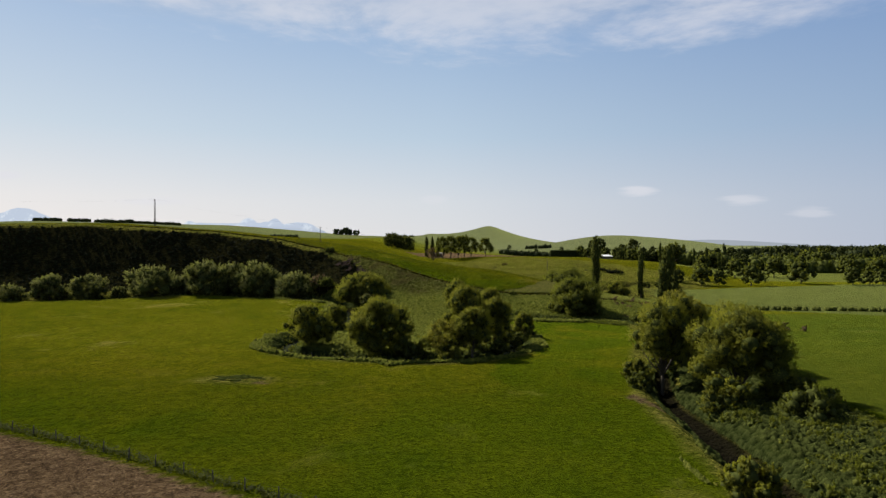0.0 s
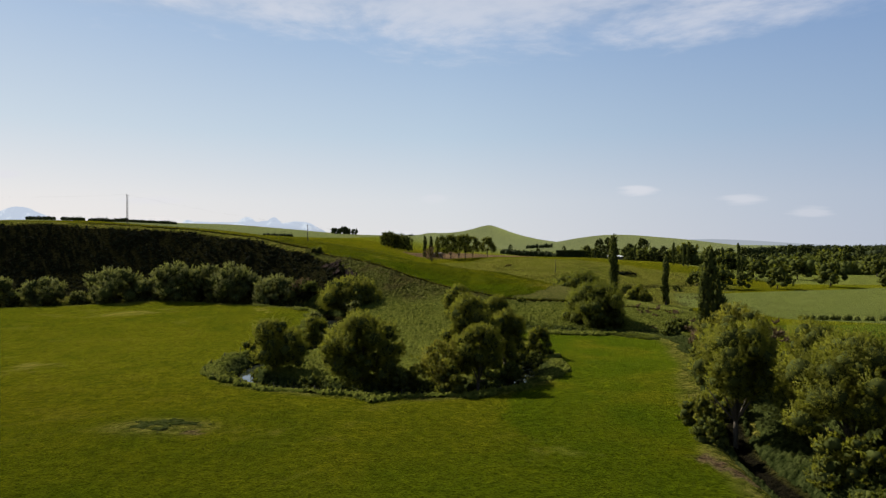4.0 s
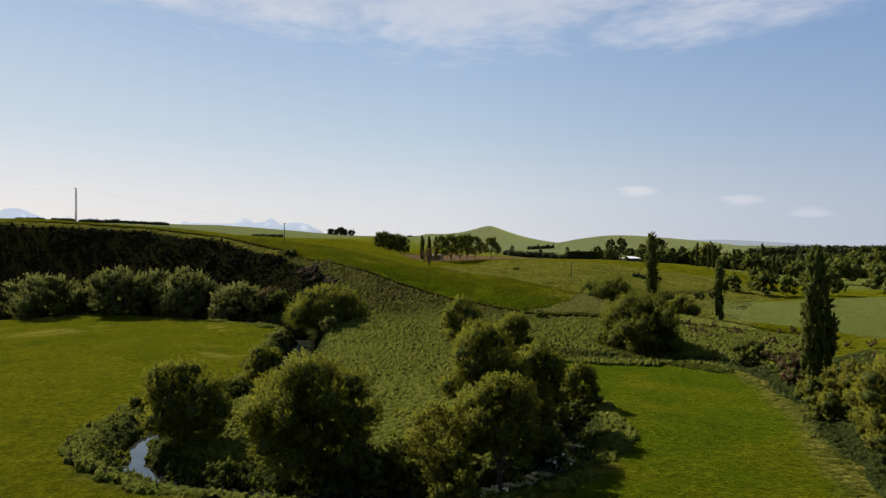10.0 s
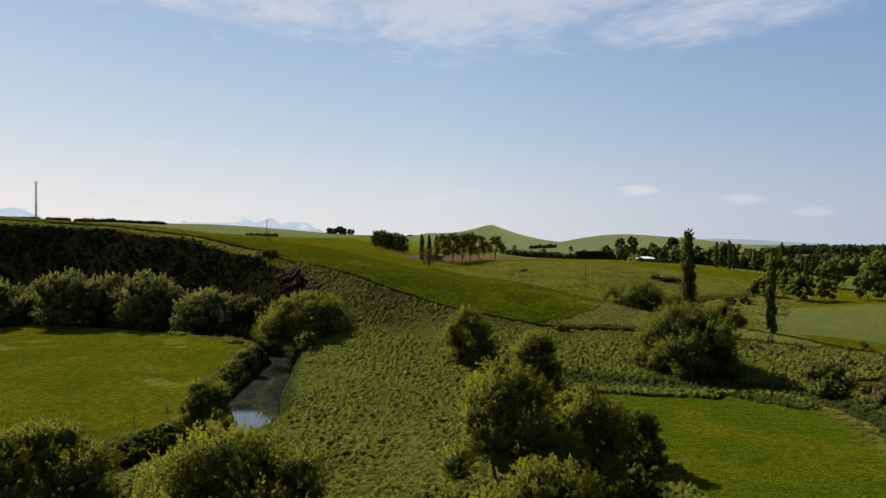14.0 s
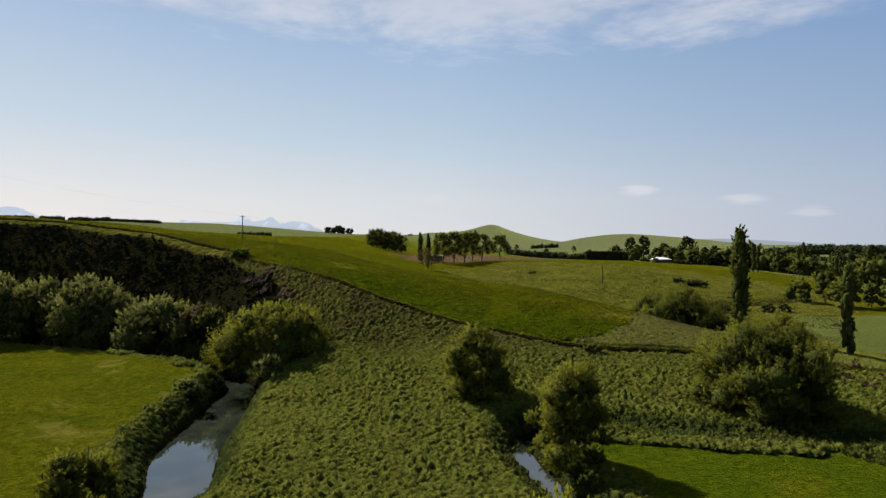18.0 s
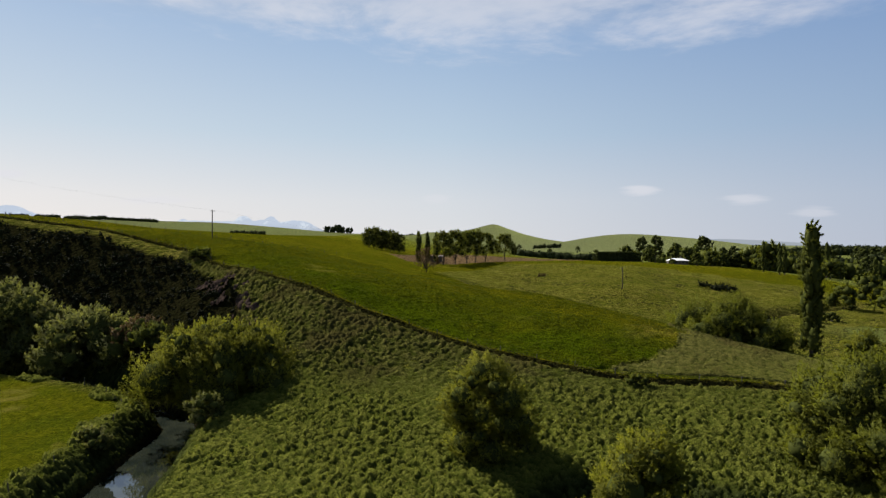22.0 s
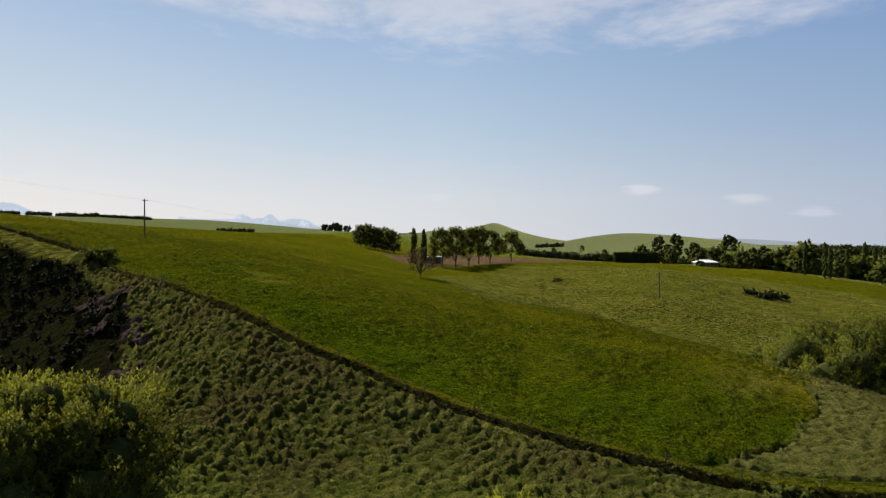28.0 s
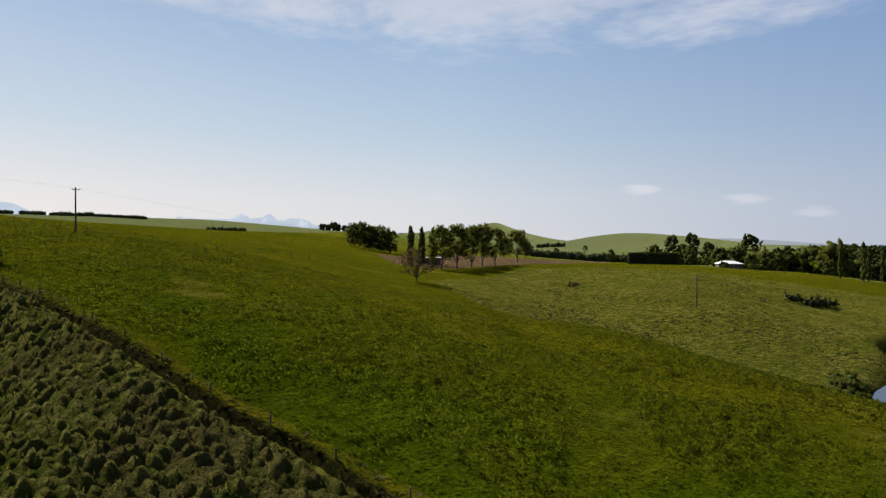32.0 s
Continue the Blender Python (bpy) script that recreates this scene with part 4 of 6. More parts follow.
# the clump on the lower stream
tree_thing("willow_tree", 43, 124, 17.0, 13, LEAF_WILLOW, "tall willow with many pale bare stems showing", lobes=20, lobe=0.38, seed=31, density=20, low=0.42, stems=12, thick=0.35)
tree_thing("willow_tree", 53, 113, 16.5, 18, LEAF_WILLOW, "massive dark-centred willow leaning over the stream", lobes=28, lobe=0.36, seed=32, leaf=0.36, cap=48000, density=22, stems=14, thick=0.4, low=0.32)
tree_thing("willow_tree", 55, 151, 16.5, 13, LEAF_YELLOW, "tall yellow-green willow behind the stream clump", lobes=20, lobe=0.38, seed=33, density=20, low=0.2)
tree_thing("willow_tree", 64, 140, 14.5, 13, LEAF_WILLOW, "leafy willow filling the back of the clump", lobes=18, lobe=0.4, seed=34, density=20, low=0.15)
tree_thing("willow_tree", 61, 166, 10.0, 11, LEAF_WILLOW, "lower spreading willow along the winding stream", lobes=15, lobe=0.42, seed=35, low=0.15)
tree_thing("willow_tree", 61, 157, 13.5, 11, LEAF_YELLOW, "yellow-green willow packed into the stream clump", lobes=16, lobe=0.42, seed=36, low=0.12)
tree_thing("willow_tree", 67, 171, 11.5, 11, LEAF_WILLOW, "bushy willow trailing along the winding stream", lobes=15, lobe=0.42, seed=37, low=0.12)
tree_thing("willow_tree", 68, 184, 8.5, 9, LEAF_YELLOW, "low yellow-green willow under the poplars", lobes=12, lobe=0.45, seed=38, low=0.12, stems=4, thick=0.15)
tree_thing("willow_bush", 50, 142, 7.0, 8, LEAF_WILLOW, "bright willow bush in front of the bare-stemmed tree", "bush", lobes=11, lobe=0.46, seed=39, low=0.12, stems=3, thick=0.12)
for i, (x, y, h, w, mat) in enumerate(((47, 104, 6, 9, LEAF_WILLOW), (56, 98, 5.5, 9, LEAF_DARK), (60, 104, 6, 8, LEAF_WILLOW), (39, 127, 5, 6, LEAF_WILLOW), (37, 119, 4, 5, LEAF_DARK),
                                       (33, 68, 4.5, 7, LEAF_WILLOW), (62, 116, 5, 8, LEAF_DARK), (46, 132, 5, 6, LEAF_WILLOW), (66, 190, 4.5, 7, LEAF_WILLOW), (70, 202, 4, 6, LEAF_RUSSET), (76, 214, 4.5, 7, LEAF_RUSSET),
                                       (69, 222, 4, 6, LEAF_DARK), (60, 178, 5, 7, LEAF_WILLOW), (74, 232, 4.5, 8, LEAF_DARK), (84, 226, 3.5, 6, LEAF_RUSSET), (73, 178, 6, 7, LEAF_WILLOW), (-25, 152, 3.2, 5, LEAF_DARK), (-7, 152, 4.0, 6, LEAF_DARK),
                                       (21, 180, 3.5, 5, LEAF_DARK), (14, 163, 3.5, 5, LEAF_DARK), (68, 91, 3, 6, LEAF_RUSSET), (-34, 259, 3.6, 4.5, LEAF_SILVER), (-30.5, 252, 3.8, 5, LEAF_SILVER), (-43.5, 249, 2.6, 5, LEAF_SILVER),
                                       (20, 190, 4.0, 6, LEAF_WILLOW), (17, 178, 4.0, 5, LEAF_DARK), (72, 352, 1.8, 6, LEAF_DARK), (75, 357.5, 1.8, 6, LEAF_DARK), (69, 347, 1.6, 5, LEAF_DARK), (-57, 318.7, 2.0, 5, LEAF_DARK),
                                       (-52, 285, 4, 8, LEAF_DARK), (-56, 287, 5, 9, LEAF_RUSSET), (29, 262, 1.6, 3, LEAF_DARK))):
    word = {LEAF_WILLOW: "green willow scrub", LEAF_DARK: "dark leafy bramble bush", LEAF_RUSSET: "russet-brown twiggy shrub", LEAF_SILVER: "pale silvery willow shrub"}[mat]
    tree_thing("shrub", x, y, h, w, mat, word + " on the stream bank", "shrub", lobes=11, lobe=0.42, seed=60 + i, stems=3, thick=0.07, low=0.12, leaf=0.5, density=20, group="bank shrubs", cap=3500)

# the willow row below the scarp
for i, (x, y, h, w) in enumerate(((-188, 276, 8, 10), (-176, 283, 11.5, 13), (-161, 287, 12, 14), (-150, 294, 6, 7), (-136, 296, 15, 21), (-123, 300, 11, 11), (-112, 299, 17.5, 18), (-100, 301, 16.5, 15), (-89, 299, 17, 19), (-79, 297, 13, 11), (-68, 292, 12, 17),
                                  (-205, 272, 7, 9), (-222, 268, 9, 12), (-250, 266, 10, 13))):
    tree_thing("willow_tree", x, y, h * 1.04, w * 1.18, LEAF_SILVER, "rounded grey-green willow in the row under the scarp", lobes=20, lobe=0.38, seed=120 + i, density=15, stems=5, thick=0.3, low=0.16, leaf=0.62, group="willow row", place_z=2.0, cap=13000)

# lombardy poplars
def poplar(x, y, height, width, seed, leaf=0.5, density=20.0, mat=None, group="tall poplars", label="tall narrow poplar with upswept boughs"):
    return tree_thing("poplar_tree", x, y, height, width, mat or LEAF_POPLAR, label, lobes=26, lobe=0.52, seed=seed, density=density, leaf=leaf * 1.3, low=0.10, stems=4, shape=column_shape, flat=2.6, thick=0.3, droop=0.0, group=group)


poplar(69.4, 288, 26, 5.6, 201)
poplar(85.5, 273.6, 20, 4.2, 202, density=13)
poplar(69.8, 197, 28, 5.5, 203)
poplar(67.2, 194, 22, 5.0, 204)
poplar(73.0, 199, 21, 5.0, 205)

# the grove on the ploughed rise, with a bare tree below it
for i, (x, y, h, w) in enumerate(((0, 481, 17, 12), (6, 489, 18, 12), (12, 497, 17.5, 12), (17, 506, 18, 13), (23, 517, 17, 13), (37, 553, 17, 14))):
    tree_thing("grove_tree", x, y, h, w * 1.05, LEAF_DEEP, "open-crowned tree with a straight bare trunk", heart=0.45, lobes=17, lobe=0.34, seed=220 + i, leaf=0.6, density=15, low=0.34, stems=6, thick=0.3, group="grove on the ploughed rise")
for i, (x, y) in enumerate(((-13, 503), (-8.5, 505), (-4, 507))):
    poplar(x, y, 17, 4.2, 230 + i, 0.7, 16, LEAF_DARK, "dark columns by the grove", "short dark columnar conifer beside the grove")
tree_thing("bare_tree", -6.5, 415, 9.5, 11, LEAF_RUSSET, "leafless brown tree with a haze of fine twigs", heart=0.05, lobes=18, lobe=0.3, seed=240, leaf=0.45, density=6, low=0.25, stems=16, thick=0.2)
for i, (x, y) in enumerate(((-53, 616), (-50.5, 622), (-47, 613), (-44, 620), (-41, 614), (-38, 621), (-35, 615), (-32, 620))):
    tree_thing("shelter_tree", x, y, 14 + i % 3, 9, LEAF_POPLAR, "rounded dark tree packed in a small shelter wood", heart=0.45, lobes=12, lobe=0.55, seed=250 + i, leaf=0.9, density=14, low=0.12, stems=2, thick=0.22, group="shelter wood")


# ---- farther trees: one of a kind, then copies ----
def far_kind(name, height, width, mat, label, seed, **more):
    return tree_thing(name, -3000 - seed, -700, height, width, mat, label, seed=seed, leaf=1.5, stems=1, place_z=-60, **more)


KINDS = {
    "willow": far_kind("field_tree", 12, 13, LEAF_DEEP, "rounded green field willow on the valley floor", 301, lobes=12, lobe=0.48, density=7, low=0.2),
    "dark": far_kind("field_tree", 13, 12, LEAF_DARK, "dark green broad-crowned tree by a field edge", 302, lobes=12, lobe=0.48, density=7, low=0.2),
    "pine": far_kind("pine_tree", 19, 12, LEAF_PINE, "black-green pine in a far shelter belt", 303, lobes=14, lobe=0.46, density=7, low=0.25, flat=0.8),
    "poplar": far_kind("poplar_tree", 20, 4.5, LEAF_POPLAR, "distant slim poplar in a field row", 304, lobes=20, lobe=0.55, density=7, low=0.10, shape=column_shape, flat=2.6),
    "bush": far_kind("field_bush", 4, 6, LEAF_DARK, "low round bush beside a field hedge", 305, lobes=8, lobe=0.5, density=7, low=0.15),
}
USED = set()


def far_tree(kind, x, y, scale=1.0, group="valley trees"):
    m = Matrix.Translation((x, y, ground_at(x, y) - 0.2)) @ Matrix.Rotation((x * 1.7 + y) % 6.28, 4, "Z") @ Matrix.Scale(scale, 4)
    if kind in USED:
        ob = copy_thing(KINDS[kind], m)
    else:
        ob, _ = KINDS[kind], USED.add(kind)
        ob.matrix_basis = m
    ob["group"] = group
    return ob


for kind, x, y, s in (("willow", 193, 396, 1.15), ("willow", 232, 410, 1.1), ("dark", 256, 395, 0.9), ("dark", 267, 396, 0.8), ("dark", 277, 398, 0.85), ("willow", 160, 392, 0.9), ("dark", 171, 393, 0.85),
                      ("willow", 151, 408, 0.75), ("willow", 176, 430, 0.9), ("bush", 120, 374, 1.0), ("bush", 128, 378, 0.9), ("dark", 300, 415, 0.8), ("willow", 210, 455, 1.0), ("willow", 246, 470, 1.1), ("willow", 330, 480, 1.1), ("dark", 318, 430, 0.9),
                      ("poplar", 186, 520, 0.95), ("poplar", 191, 524, 0.9), ("poplar", 182, 530, 1.0), ("poplar", 205, 470, 0.9), ("poplar", 209, 473, 0.8), ("poplar", 227, 545, 1.0), ("poplar", 222, 560, 0.9), ("pine", 262, 560, 0.9), ("pine", 275, 575, 1.0), ("pine", 245, 600, 1.0),
                      ("dark", 150, 582, 1.0), ("dark", 162, 590, 1.1), ("willow", 172, 575, 0.8), ("dark", 180, 580, 0.9), ("pine", 190, 600, 0.9), ("dark", 136, 590, 0.9), ("poplar", 176, 610, 0.85), ("willow", 121, 566, 0.5), ("bush", 137, 549, 0.9), ("bush", 152, 550, 0.8), ("dark", 130, 572, 0.7), ("dark", 158, 566, 0.75), ("dark", 204, 575, 0.8), ("willow", 214, 520, 0.8)):
    far_tree(kind, x, y, s)
spots = random.Random(5)
for i in range(56):
    far_tree("pine" if i % 4 else "dark", 150 + 10.5 * i + spots.uniform(-6, 6), 640 + 4.5 * i + spots.uniform(-50, 90), spots.uniform(0.95, 1.45), "valley shelter belt")
for i in range(64):
    far_tree(spots.choice(("willow", "dark", "dark", "pine", "poplar", "bush")), spots.uniform(215, 700), spots.uniform(430, 760), spots.uniform(0.9, 1.5))
for i in range(46):
    far_tree(spots.choice(("dark", "dark", "pine", "willow")), spots.uniform(190, 620), spots.uniform(560, 720), spots.uniform(1.0, 1.5))
for i in range(40):
    far_tree(spots.choice(("pine", "dark", "poplar", "willow")), spots.uniform(120, 1500), spots.uniform(850, 1700), spots.uniform(0.8, 1.2))
for i in range(16):
    far_tree("poplar", 250 + 9 * i + spots.uniform(-3, 3), 1010 + spots.uniform(-20, 30), spots.uniform(0.5, 0.8), "poplar row below the hill")


def belt(x0, y0, x1, y1, height, depth, label, mat=None, name="shelter_belt"):
    """A far belt of trees, too dense to tell apart."""
    rng_ = np.random.default_rng(int(abs(x0)) + 5)
    spread = 0.2 if height > 3 else 0.06
    length = math.hypot(x1 - x0, y1 - y0)
    k = max(4, int(length / max(height * 0.22, 1.4)))
    t = (np.arange(k) + 0.5) / k
    bx, by = x0 + (x1 - x0) * t + rng_.normal(size=k) * depth * spread, y0 + (y1 - y0) * t + rng_.normal(size=k) * depth * spread
    base = land(bx, by)[0]
    hh = height * rng_.uniform(0.8, 1.05, k) if height < 6 else height * (0.55 + 0.9 * fbm(bx / 19, by / 19, 2)) * rng_.uniform(0.8, 1.15, k)
    vs, fs, at = [], [], 0
    for a, b, z, h in zip(bx, by, base, hh):
        lobes = np.array([(rng_.uniform(-0.3, 0.3), rng_.uniform(-0.3, 0.3), q, 0.62) for q in (0.25, 0.5, 0.72)])
        lobes[:, 3] *= 1.25
        broad = max(depth if height > 3 else 2.6, h * 0.8)
        v, f, _ = leaf_cloud(lobes, broad, h, 110 if height > 3 else 60, height * 0.15, rng_)
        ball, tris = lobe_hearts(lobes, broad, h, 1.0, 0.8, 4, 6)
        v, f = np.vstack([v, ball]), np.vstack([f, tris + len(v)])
        vs.append(v + np.array((a, b, z)))
        fs.append(f + at)
        at += len(v)
    tagged(new(name, mesh_of(name, np.vstack(vs), np.vstack(fs), mat or LEAF_PINE)), label, "trees", kind="stuff")


belt(-312, 1830, -248, 1840, 21, 12, "dark conifer belt on the far down")
belt(-240, 878, -202, 882, 4.5, 5, "long clipped dark hedge on the ridge", name="far_hedge")
belt(-1290, 1990, -1195, 1985, 11, 12, "dark pine belt along the distant skyline")
belt(-1180, 1985, -1105, 1980, 10, 12, "dark pine clump on the skyline ridge")
belt(-1085, 1980, -960, 1960, 10, 12, "long dark pine belt on the skyline ridge")
belt(-950, 1955, -800, 1925, 8, 10, "low pine belt tailing off along the ridge")
belt(-240, 2900, -130, 2900, 26, 20, "pine wood on the far skyline")
belt(330, 2500, 420, 2480, 16, 14, "pines on the shoulder of the cone hill")
belt(95, 1000, 250, 985, 8, 12, "dark conifer belt below the cone hill")
belt(260, 960, 420, 940, 8, 10, "dark hedge trees on the valley floor", LEAF_DARK)
belt(170, 625, 330, 600, 13, 14, "dense dark trees behind the farmhouse", LEAF_DARK)
belt(300, 560, 520, 520, 12, 14, "dense dark trees along the valley floor", LEAF_DARK)
belt(330, 700, 640, 690, 17, 16, "tall dark pines across the valley floor")
belt(700, 1500, 1500, 1700, 17, 20, "dark woods across the valley plain")
belt(1100, 2100, 2100, 2300, 18, 20, "dark woods on the far plain")
belt(126, 256, 330, 214, 1.5, 9.0, "low straggling hedge between two fields", LEAF_DARK, "field_hedge")


# ---- rank growth: tussocks, rushes, scrub ----
def tufts(name, x, y, tall, blades, mat, label, seed, spread=0.28, lift=0.0):
    """Clumps of grass blades that fan out from their foot; uncountable, so one object."""
    rng_ = np.random.default_rng(seed)
    z = land(x, y)[0] + lift
    n = len(x)
    a = rng_.uniform(0, 2 * math.pi, (n, blades))
    h = (tall * rng_.uniform(0.6, 1.25, n))[:, None] * rng_.uniform(0.6, 1.1, (n, blades))
    out = spread * rng_.uniform(0.4, 1.5, (n, blades)) * (h / tall.mean() if hasattr(tall, "mean") else h)
    foot = np.stack([np.repeat(x[:, None], blades, 1) + 0.12 * np.cos(a), np.repeat(y[:, None], blades, 1) + 0.12 * np.sin(a), np.repeat(z[:, None], blades, 1)], -1)
    tip = foot + np.stack([np.cos(a) * out, np.sin(a) * out, h], -1)
    side = np.stack([-np.sin(a), np.cos(a), 0 * a], -1) * (0.05 + 0.06 * rng_.random((n, blades)))[..., None]
    mid = foot * 0.45 + tip * 0.55 + np.array((0, 0, 0.12)) * h[..., None]
    v = np.stack([foot - side * 0.6, foot + side * 0.6, mid + side, tip, mid - side], 2).reshape(-1, 3)
    k = np.arange(n * blades)[:, None] * 5
    f = np.concatenate([k + np.array((0, 1, 2, 4)), ], 0)
    g = k + np.array((4, 2, 3))
    me = bpy.data.meshes.new(name)
    me.vertices.add(len(v))
    me.vertices.foreach_set("co", v.astype(np.float32).ravel())
    loops = np.concatenate([f.ravel(), g.ravel()]).astype(np.int32)
    me.loops.add(len(loops))
    me.loops.foreach_set("vertex_index", loops)
    me.polygons.add(len(f) + len(g))
    me.polygons.foreach_set("loop_start", np.concatenate([np.arange(len(f)) * 4, len(f) * 4 + np.arange(len(g)) * 3]).astype(np.int32))
    me.update(calc_edges=True)
    me.materials.append(mat)
    tagged(new(name, me), label, "grass", kind="stuff")


def scatter(box, count, accept, seed):
    rng_ = np.random.default_rng(seed)
    x, y = rng_.uniform(box[0], box[2], count), rng_.uniform(box[1], box[3], count)
    ok = accept(x, y)
    return x[ok], y[ok]


ROUGH_RING = [tuple(p[:2]) for p in STREAM_POINTS[3:20]] + [(100, 238), (112, 262)] + [tuple(p) for p in FENCE_SPUR if p[0] > -64] + [(-60, 296)]


def below_fence(x, y):
    """How far a place lies downhill of the spur fence."""
    order = np.argsort(FENCE_SPUR[:, 0])
    return (np.interp(x, FENCE_SPUR[order, 0], FENCE_SPUR[order, 1]) - y) * 0.85


def jittered(box, step, accept, seed, keep=1.0):
    """One place in each cell of a grid, shifted at random."""
    rng_ = np.random.default_rng(seed)
    x, y = [a.ravel() for a in np.meshgrid(np.arange(box[0], box[2], step), np.arange(box[1], box[3], step * 0.9))]
    x, y = x + rng_.uniform(-0.42, 0.42, len(x)) * step, y + rng_.uniform(-0.42, 0.42, len(y)) * step
    ok = accept(x, y) & (rng_.random(len(x)) < keep)
    return x[ok], y[ok]


def tussocks(name, x, y, size, mat, label, seed, blades=12, lift=0.0, mounds=True, sides=7):
    """Rounded grass mounds with blades arching out of them."""
    rng_ = np.random.default_rng(seed)
    n = len(x)
    z = land(x, y)[0] + lift
    centre = np.stack([x, y, z], 1)[:, None, :]
    a = rng_.uniform(0, 2 * math.pi, (n, blades))
    e = rng_.uniform(0.35, 1.35, (n, blades))
    r = size[:, None] * rng_.uniform(0.9, 1.3, (n, blades))
    d = np.stack([np.cos(a) * np.cos(e), np.sin(a) * np.cos(e), 0.85 * np.sin(e)], -1)
    side = np.stack([-np.sin(a), np.cos(a), 0 * a], -1) * (0.03 + r * 0.05)[..., None]
    foot, tip = centre + d * 0.45 * r[..., None], centre + d * r[..., None]
    v = np.stack([foot - side, foot + side, tip + side * 0.4, tip - side * 0.4], 2).reshape(-1, 3)
    f = np.arange(len(v)).reshape(-1, 4)
    if mounds:
        ang = np.arange(sides) * 2 * math.pi / sides + rng_.uniform(0, 6, (n, 1))
        rings = []
        for out, up in ((0.96, -0.35), (0.90, 0.30), (0.42, 0.62)):
            w = size[:, None] * out * rng_.uniform(0.72, 1.2, (n, sides))
            rings.append(np.stack([np.cos(ang) * w * 1.15, np.sin(ang) * w * 0.85, np.repeat(size[:, None] * up, sides, 1) * rng_.uniform(0.85, 1.15, (n, sides))], -1))
        m = (np.stack(rings, 1) + centre[:, None]).reshape(n, -1, 3)
        k = np.arange(sides)
        quads = [np.stack([q * sides + k, q * sides + (k + 1) % sides, (q + 1) * sides + (k + 1) % sides, (q + 1) * sides + k], 1) for q in (0, 1)]
        o = 2 * sides
        quads.append(np.array([(o, o + 1, o + 2, o + 3), (o, o + 3, o + 4, o + 5)] if sides > 5 else [(o, o + 1, o + 2, o + 3)]))
        one = np.vstack(quads)
        g = (np.arange(n)[:, None, None] * (3 * sides) + one[None]).reshape(-1, 4) + len(v)
        v, f = np.vstack([v, m.reshape(-1, 3)]), np.vstack([f, g])
    tagged(new(name, mesh_of(name, v, f, mat, True)), label, "grass", kind="stuff")


BANK_RING = ((42, 10), (42, 92), (46, 122), (52, 146), (62, 178), (72, 215), (108, 238), (84, 190), (68, 150), (66, 118), (64, 84), (66, 60), (78, 10))


DRAIN_RING = ((46, 120), (70, 120), (76, 242), (17, 242), (22, 222), (56, 218))      # where the ditch is overgrown


def sward_cover(x, y):
    """Where the ground carries tussock: 1 well inside, 0 outside."""
    z, gap = land(x, y)
    wide = np.where((x > 30) & (y < 216), 2.4, np.where((x < -30) & (y > 222), 5.4, 6.5)) + 9 * (fbm(x / 6, y / 6, 2) - 0.36)
    ring = (inside(x, y, ROUGH_RING) & (below_fence(x, y) > 1.0) & (ring_scrub(x, y) < 0.5)) | (inside(x + 6 * (fbm(x / 4, y / 4, 3) - 0.42), y, TIP_RING) & (below_fence(x, y) < -2.0))
    return np.where((ring | inside(x, y, BANK_RING) | (gap < wide) & (y < 285) & (x > -75) | (np.hypot((x + 41) / 8, (y - 124) / 3.8) < 1) & (fbm(x / 2.2, y / 2.2, 2) > 0.40)) & ((gap > 0.5) | inside(x, y, DRAIN_RING)), 1.0, 0.0), z, gap


